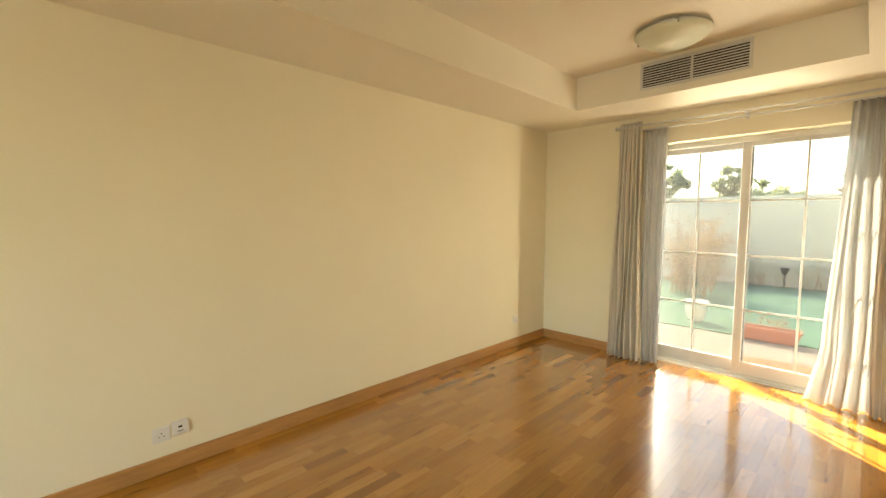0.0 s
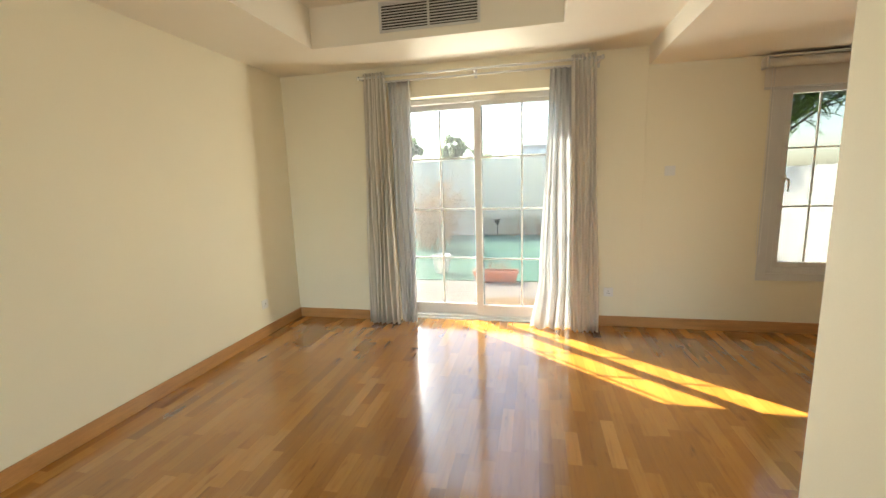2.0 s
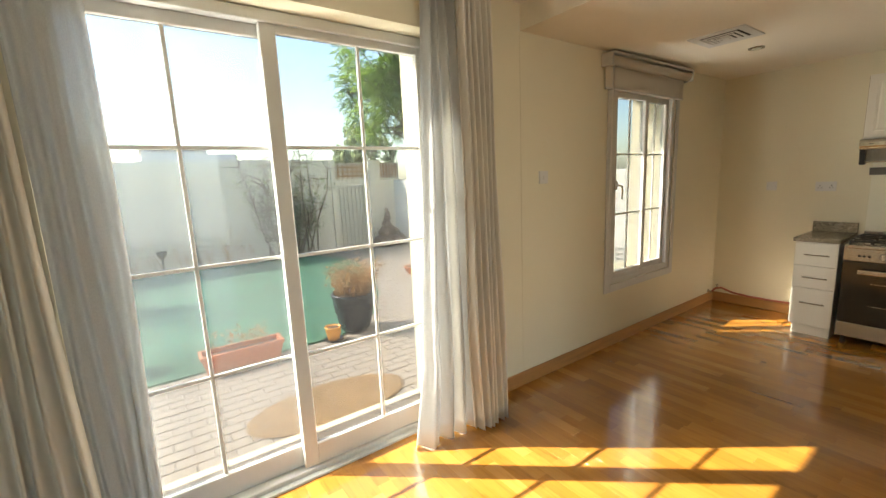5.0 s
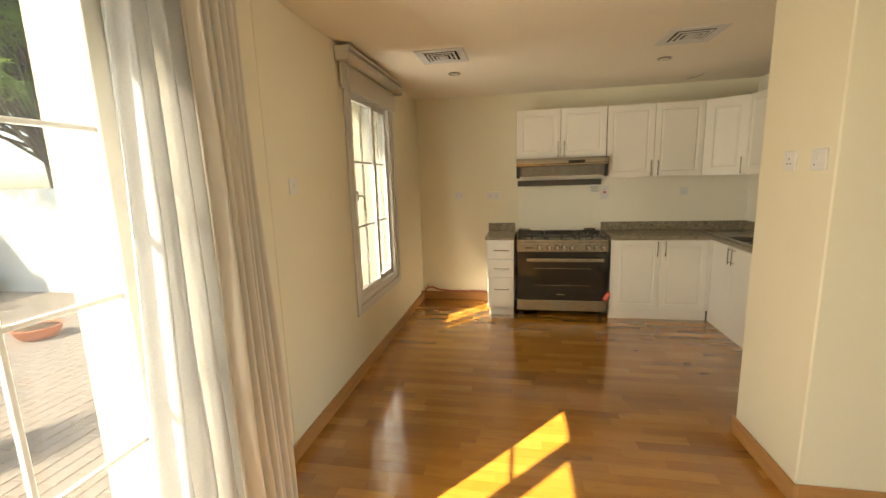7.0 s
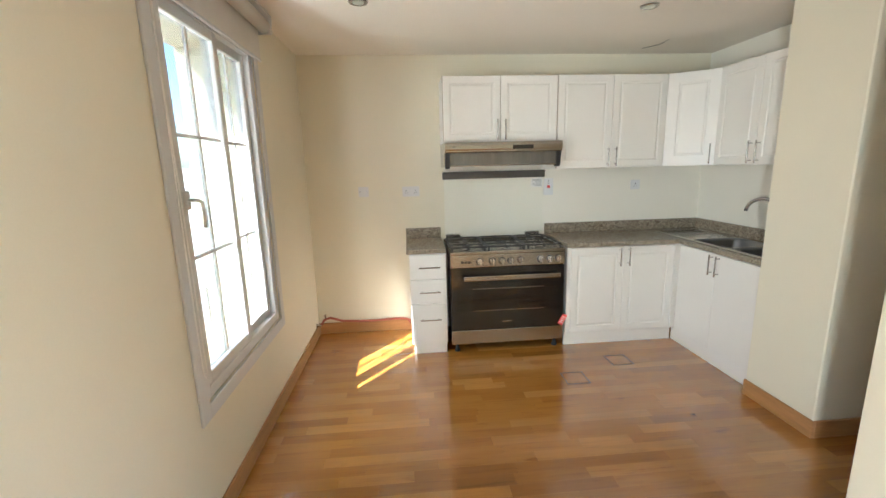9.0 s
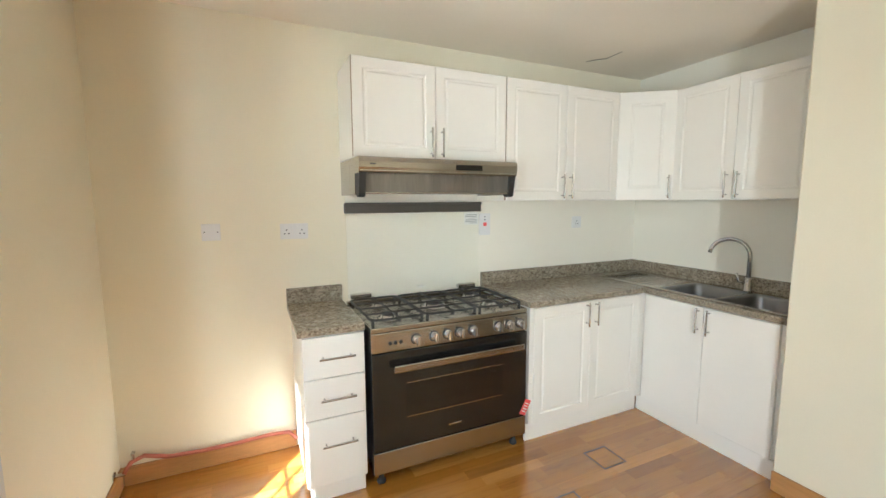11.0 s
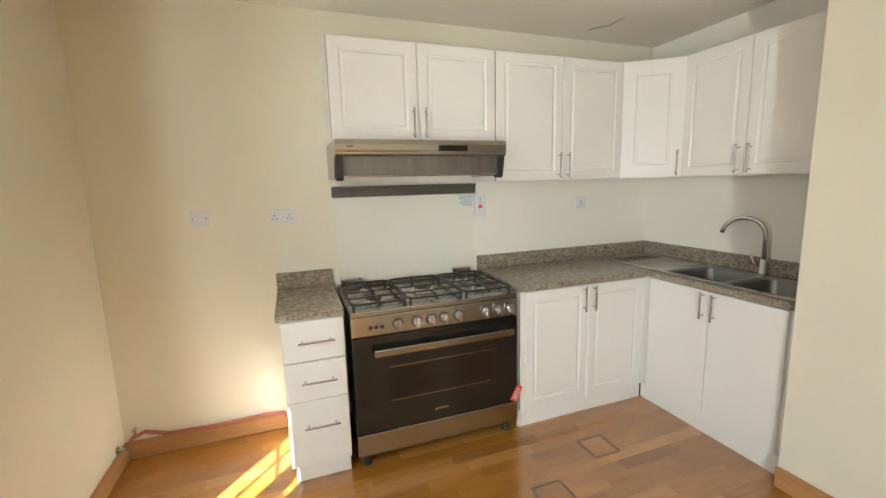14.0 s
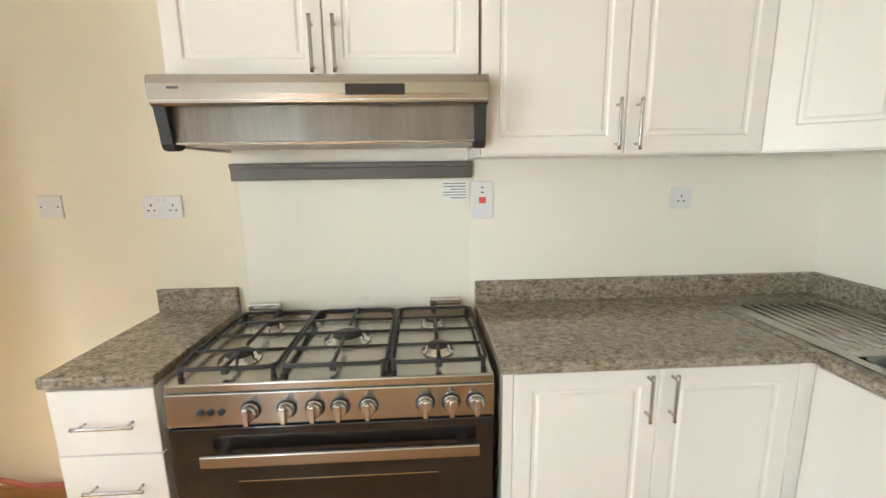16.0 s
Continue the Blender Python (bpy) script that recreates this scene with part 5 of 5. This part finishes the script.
def shrub(at, size, seed, label, stems, leaf, material, twig, dens=10, lean=0.5):
    rnd = random.Random(seed)
    at = Vector(at)
    root = thing("shrub", at, label, "shrub", "garden shrubs")
    bm = bmesh.new()
    verts, faces = [], []
    for _ in range(stems):
        d = Vector((rnd.uniform(-lean, lean) * size[0], rnd.uniform(-lean, lean) * size[1], 1.0)).normalized()
        base = at + Vector((rnd.uniform(-0.4, 0.4) * size[0], rnd.uniform(-0.35, 0.35) * size[1], 0))
        ln = size[2] * rnd.uniform(0.45, 1.0)
        pts = [base + d * ln * t + rand_dir(rnd) * 0.05 * ln * t for t in (0, 0.35, 0.7, 1.0)]
        add_tube(bm, pts, 0.009 * size[2], 4, taper=0.3)
        for _ in range(dens):
            t = rnd.uniform(0.25, 1.0)
            i = min(2, int(t * 3))
            p = pts[i].lerp(pts[i + 1], t * 3 - i)
            q = p + rand_dir(rnd, -0.2, 0.9) * rnd.uniform(0.03, 0.16) * size[2]
            if rnd.random() < 0.4:
                add_tube(bm, [p, q], 0.0035 * size[2], 3, cap=False)
            sprig(verts, faces, q, rand_dir(rnd, -0.6, 0.8), rand_dir(rnd), leaf * rnd.uniform(0.6, 1.3), leaf * 0.33)
    part("stem", bm, twig, root)
    leaf_mesh("foliage", verts, faces, material, root, "")
    return root


shrub((3.95, 7.15, ZG), (1.3, 0.5, 2.35), 31, "tall thin green shrub against the garden wall", 24, 0.075, LEAFDULL, BARK, 50, 0.35)
for k, x in enumerate((-2.6, -1.6, 0.4, 1.3, 2.1, 2.9)):
    shrub((x, 7.2, ZG), (0.8, 0.4, 0.75 + 0.15 * (k % 3)), 40 + k, "sparse dusty shrub along the garden wall", 12, 0.045, LEAFDULL, DRYTWIG, 9, 0.6)
shrub((0.35, 4.95, ZG), (0.9, 1.0, 1.65), 60, "dry orange-brown bush on the lawn edge", 40, 0.07, DRYLEAF, DRYTWIG, 24, 0.35)
shrub((0.0, 6.4, ZG), (1.0, 0.9, 1.6), 61, "dry orange-brown bush on the lawn edge", 30, 0.07, DRYLEAF, DRYTWIG, 22, 0.35)


def round_pot(name, at, r, h, material, label, soil=True, saucer=None):
    root = thing(name, at, label, "plant pot")
    prof = [(r * 0.62, 0), (r * 0.70, h * 0.05), (r * 0.93, h * 0.5), (r, h * 0.85), (r * 1.06, h * 0.93), (r * 1.08, h * 0.97), (r * 1.04, h), (r * 0.95, h), (r * 0.90, h * 0.86)]
    part("pot_body", lathe(at, prof, 32), material, root, "", True)
    if soil:
        part("soil", lathe(at, [(r * 0.89, h * 0.80), (r * 0.905, h * 0.88), (r * 0.4, h * 0.91), (0.005, h * 0.92)], 24), SOIL, root, "", True)
    if saucer:
        part("saucer", lathe((at[0], at[1], ZG + 0.001), [(r * 0.8, 0), (r * 1.1, 0.004), (r * 1.25, 0.022), (r * 1.2, 0.022), (r * 1.05, 0.008)], 24), saucer, root, "", True)
    return root


round_pot("plant_pot", (3.10, 2.14, ZG + 0.013), 0.215, 0.40, POTBLACK, "large glossy black garden pot holding a dry plant")
shrub((3.10, 2.14, 0.29), (0.42, 0.42, 0.42), 70, "dry straw-coloured plant in the black pot", 80, 0.04, DRYLEAF, DRYTWIG, 12, 1.4)
round_pot("plant_pot", (2.80, 1.99, ZG + 0.006), 0.075, 0.14, ORANGE, "small orange pot on a dark saucer", True, POTBLACK)
round_pot("plant_pot", (4.98, 3.92, ZG), 0.20, 0.13, TERRA, "shallow pale clay bowl planter on the paving")
round_pot("plant_pot", (1.05, 2.5, ZG + 0.012), 0.15, 0.30, WHITEWALL, "white garden pot at the lawn edge")


def stone_feature(cx, cy):
    """A heap of rough stones with a narrow stack on top."""
    rnd = random.Random(81)
    root = thing("stone_heap", (cx, cy, ZG), "rough brown stone garden heap beside the gate", "rockery")
    spots = [(-0.20, 0.0, 0.0, 0.20), (0.02, 0.03, 0.0, 0.23), (0.24, -0.02, 0.0, 0.19), (-0.10, -0.10, 0.0, 0.15), (0.13, -0.12, 0.0, 0.15),
             (-0.09, 0.03, 0.22, 0.17), (0.12, 0.04, 0.22, 0.16), (-0.05, 0.04, 0.45, 0.12), (0.0, 0.05, 0.60, 0.09), (-0.02, 0.05, 0.72, 0.075), (-0.01, 0.05, 0.83, 0.05)]
    for dx, dy, z, rad in spots:
        bm = bmesh.new()
        bmesh.ops.create_icosphere(bm, subdivisions=2, radius=rad)
        for v in bm.verts:
            v.co *= rnd.uniform(0.70, 1.18)
            v.co.z = max(-rad * 0.72, v.co.z * 0.85)
        bmesh.ops.translate(bm, verts=bm.verts, vec=(cx + dx, cy + dy, ZG + z + rad * 0.70))
        part("stone", bm, ROCK, root)


def garden_torch(x, y):
    root = thing("garden_torch", (x, y, ZG), "black metal bowl torch on a stake", "garden torch")
    part("stake", tube([(x, y, ZG), (x, y, 0.26)], 0.014, 8), GREYM, root, "", True)
    part("bowl", lathe((x, y, 0.25), [(0.02, 0), (0.055, 0.05), (0.085, 0.13), (0.09, 0.15), (0.075, 0.15), (0.05, 0.07)], 16), RUBBER, root, "", True)
    part("wick_cup", lathe((x, y, 0.30), [(0.03, 0), (0.035, 0.06), (0.02, 0.075)], 12), GREYM, root, "", True)


def louvre_panel():
    y0, y1, z0, z1, x = 1.06, 1.34, -0.02, 0.47, 6.62
    root = thing("louvre_panel", (x, 1.2, z0), "small white louvred panel on the garden side wall", "louvre")
    bm = bmesh.new()
    for a, b, c, d in ((y0, y0 + 0.03, z0, z1), (y1 - 0.03, y1, z0, z1), (y0 + 0.03, y1 - 0.03, z0, z0 + 0.03), (y0 + 0.03, y1 - 0.03, z1 - 0.03, z1)):
        add_box(bm, x - 0.035, x, a, b, c, d, 0.003)
    part("frame", bm, PVC, root)
    for k in range(6):
        z = z0 + 0.07 + 0.07 * k
        bm = box(-0.028, 0.028, y0 + 0.03, y1 - 0.03, -0.004, 0.004, 0.001)
        bmesh.ops.transform(bm, matrix=pose(x - 0.022, 0, z, 0, -40, 0), verts=bm.verts)
        part("slat", bm, PVC, root)


stone_feature(6.12, 6.95)
garden_torch(1.57, 7.05)
louvre_panel()


def trough():
    root = thing("planter_box", (1.98, 1.99, ZG), "long terracotta trough planter with dry soil at the lawn edge", "planter")
    bm = bmesh.new()
    rings = []
    for ins, z in ((0.03, 0.0), (0.0, 0.13), (-0.012, 0.135), (-0.012, 0.165), (0.012, 0.165), (0.02, 0.12)):
        rings.append([(x, y, ZG + 0.013 + z) for x, y in ((1.66 + ins, 1.90 + ins), (2.30 - ins, 1.90 + ins), (2.30 - ins, 2.08 - ins), (1.66 + ins, 2.08 - ins))])
    vs = loft(bm, rings, False)
    bm.faces.new(vs[0][::-1])
    part("trough", bm, TERRA, root)
    part("soil", box(1.682, 2.278, 1.922, 2.058, ZG + 0.09, ZG + 0.14), SOIL, root)


trough()
shrub((1.98, 1.99, 0.075), (0.52, 0.10, 0.24), 71, "sparse dry stems standing in the terracotta trough", 26, 0.03, DRYLEAF, DRYTWIG, 5, 0.5)


def door_mat():
    bm = lathe((2.35, 0.86, ZG), [(0.46, 0.0), (0.47, 0.008), (0.45, 0.016), (0.004, 0.018)], 40)
    bmesh.ops.transform(bm, matrix=Matrix.Translation((2.35, 0.86, 0)) @ Matrix.Diagonal((1.2, 0.62, 1, 1)) @ Matrix.Translation((-2.35, -0.86, 0)), verts=bm.verts)
    tagged(link("door_mat", bm, MAT_COIR, None, "oval brown coir mat outside the garden door"), category="door mat")


door_mat()


def far_house():
    root = thing("far_house", (7, 33, ZG), "pale flat-roofed house beyond the garden wall", "house")
    part("wall", box(1.5, 11, 30, 38, ZG, 3.2), FARWALL, root)
    part("wall", box(1.6, 5.2, 30.3, 36, 3.2, 4.0), FARWALL, root)
    part("wall", box(5.2, 7.0, 30.3, 36, 3.2, 3.75), FARWALL, root)
    part("roof", box(1.3, 11.2, 29.8, 38.2, 3.2, 3.32), FARWALL, root, "flat parapet roof")
    part("roof", box(1.5, 5.3, 30.2, 36.1, 4.0, 4.1), FARWALL, root)
    for x in (3, 6, 9):
        w = part("window", framing(x - 0.5, x + 0.5, 1.2, 2.4, 29.95, 30.05, 0.08), PVC, root)
        part("pane", box(x - 0.43, x + 0.43, 29.98, 30.0, 1.27, 2.33), OVENGLASS, w)


far_house()


# ---- pieces: pavers and parquet ----
def piece_mesh(name, w, d, h, c, material):
    """A small block with chamfered top, its middle at the top centre."""
    me = bpy.data.meshes.new(name)
    a, b = w / 2, d / 2
    v = [(-a, -b, -h), (a, -b, -h), (a, b, -h), (-a, b, -h), (-a, -b, -c), (a, -b, -c), (a, b, -c), (-a, b, -c),
         (-a + c, -b + c, 0), (a - c, -b + c, 0), (a - c, b - c, 0), (-a + c, b - c, 0)]
    f = [(8, 9, 10, 11)] + [(k, (k + 1) % 4, (k + 1) % 4 + 4, k + 4) for k in range(4)] + [(k + 4, (k + 1) % 4 + 4, (k + 1) % 4 + 8, k + 8) for k in range(4)]
    me.from_pydata(v, [], f)
    me.materials.append(material)
    return me


def lay(name, pieces, parent, near, material, h, c, gap):
    """Pieces (x, y, w, d, z): those in the near test become objects under parent, the rest one joined mesh."""
    meshes, verts, faces, n = {}, [], [], 0
    for x, y, w, d, z in pieces:
        key = (round(w, 3), round(d, 3))
        if key not in meshes:
            meshes[key] = piece_mesh(name, w - gap, d - gap, h, c, material)
        if near(x, y) and n < 300:
            ob = new(name, meshes[key])
            ob.location = (x, y, z)
            ob.parent = parent
            n += 1
        else:
            k = len(verts)
            verts += [(v.co.x + x, v.co.y + y, v.co.z + z) for v in meshes[key].vertices]
            faces += [tuple(i + k for i in p.vertices) for p in meshes[key].polygons]
    me = bpy.data.meshes.new(name + "_field")
    me.from_pydata(verts, [], faces)
    me.materials.append(material)
    ob = new(name + "_field", me)
    ob.parent = parent
    tagged(ob, "", "", "", "stuff")


rnd = random.Random(11)
pieces = []
pw, pd = 0.20, 0.10
r = 0
y = YOUT + 0.02 + pd / 2
while y < 7.4:
    x = -3.9 + (r % 2) * pw / 2
    while x < 6.6:
        inside_lawn = y > 2.0 and x < 4.75 and not (x > 3.1 and x - 3.1 > (y - 2.0) * 0.52)
        if not inside_lawn and not (y < 0.58 and DX0 - 0.1 < x < DX1 + 0.1):
            pieces.append((x, y, pw, pd, ZG + rnd.uniform(-0.0015, 0.0015)))
        x += pw
    y += pd
    r += 1
pave = bpy.data.objects["pavement"]
lay("paver", pieces, pave, lambda x, y: 1.3 < x < 3.5 and y < 1.95, PAVER, 0.045, 0.004, 0.006)

floor = structure("floor", box(-0.01, XB, YBACK, 0.12, -0.013, -0.0105), SKIRT, "honey-brown lacquered strip parquet floor")
pieces = []
sw = 0.071
x = 0.0
while x < XB + 0.05:
    y = YBACK - rnd.uniform(0, 0.4)
    while y < 0.12:
        ln = rnd.choice((0.28, 0.36, 0.42, 0.50))
        ln = min(ln, 0.125 - y)
        if ln > 0.02:
            pieces.append((x + sw / 2, y + ln / 2, sw, ln, 0.0))
        y += ln
    x += sw
lay("stave", pieces, floor, lambda x, y: (1.4 < x < 3.4 and -3.4 < y < -1.2) or (4.2 < x < 5.9 and -1.9 < y < -0.2), PARQUET, 0.010, 0.00006, 0.00025)
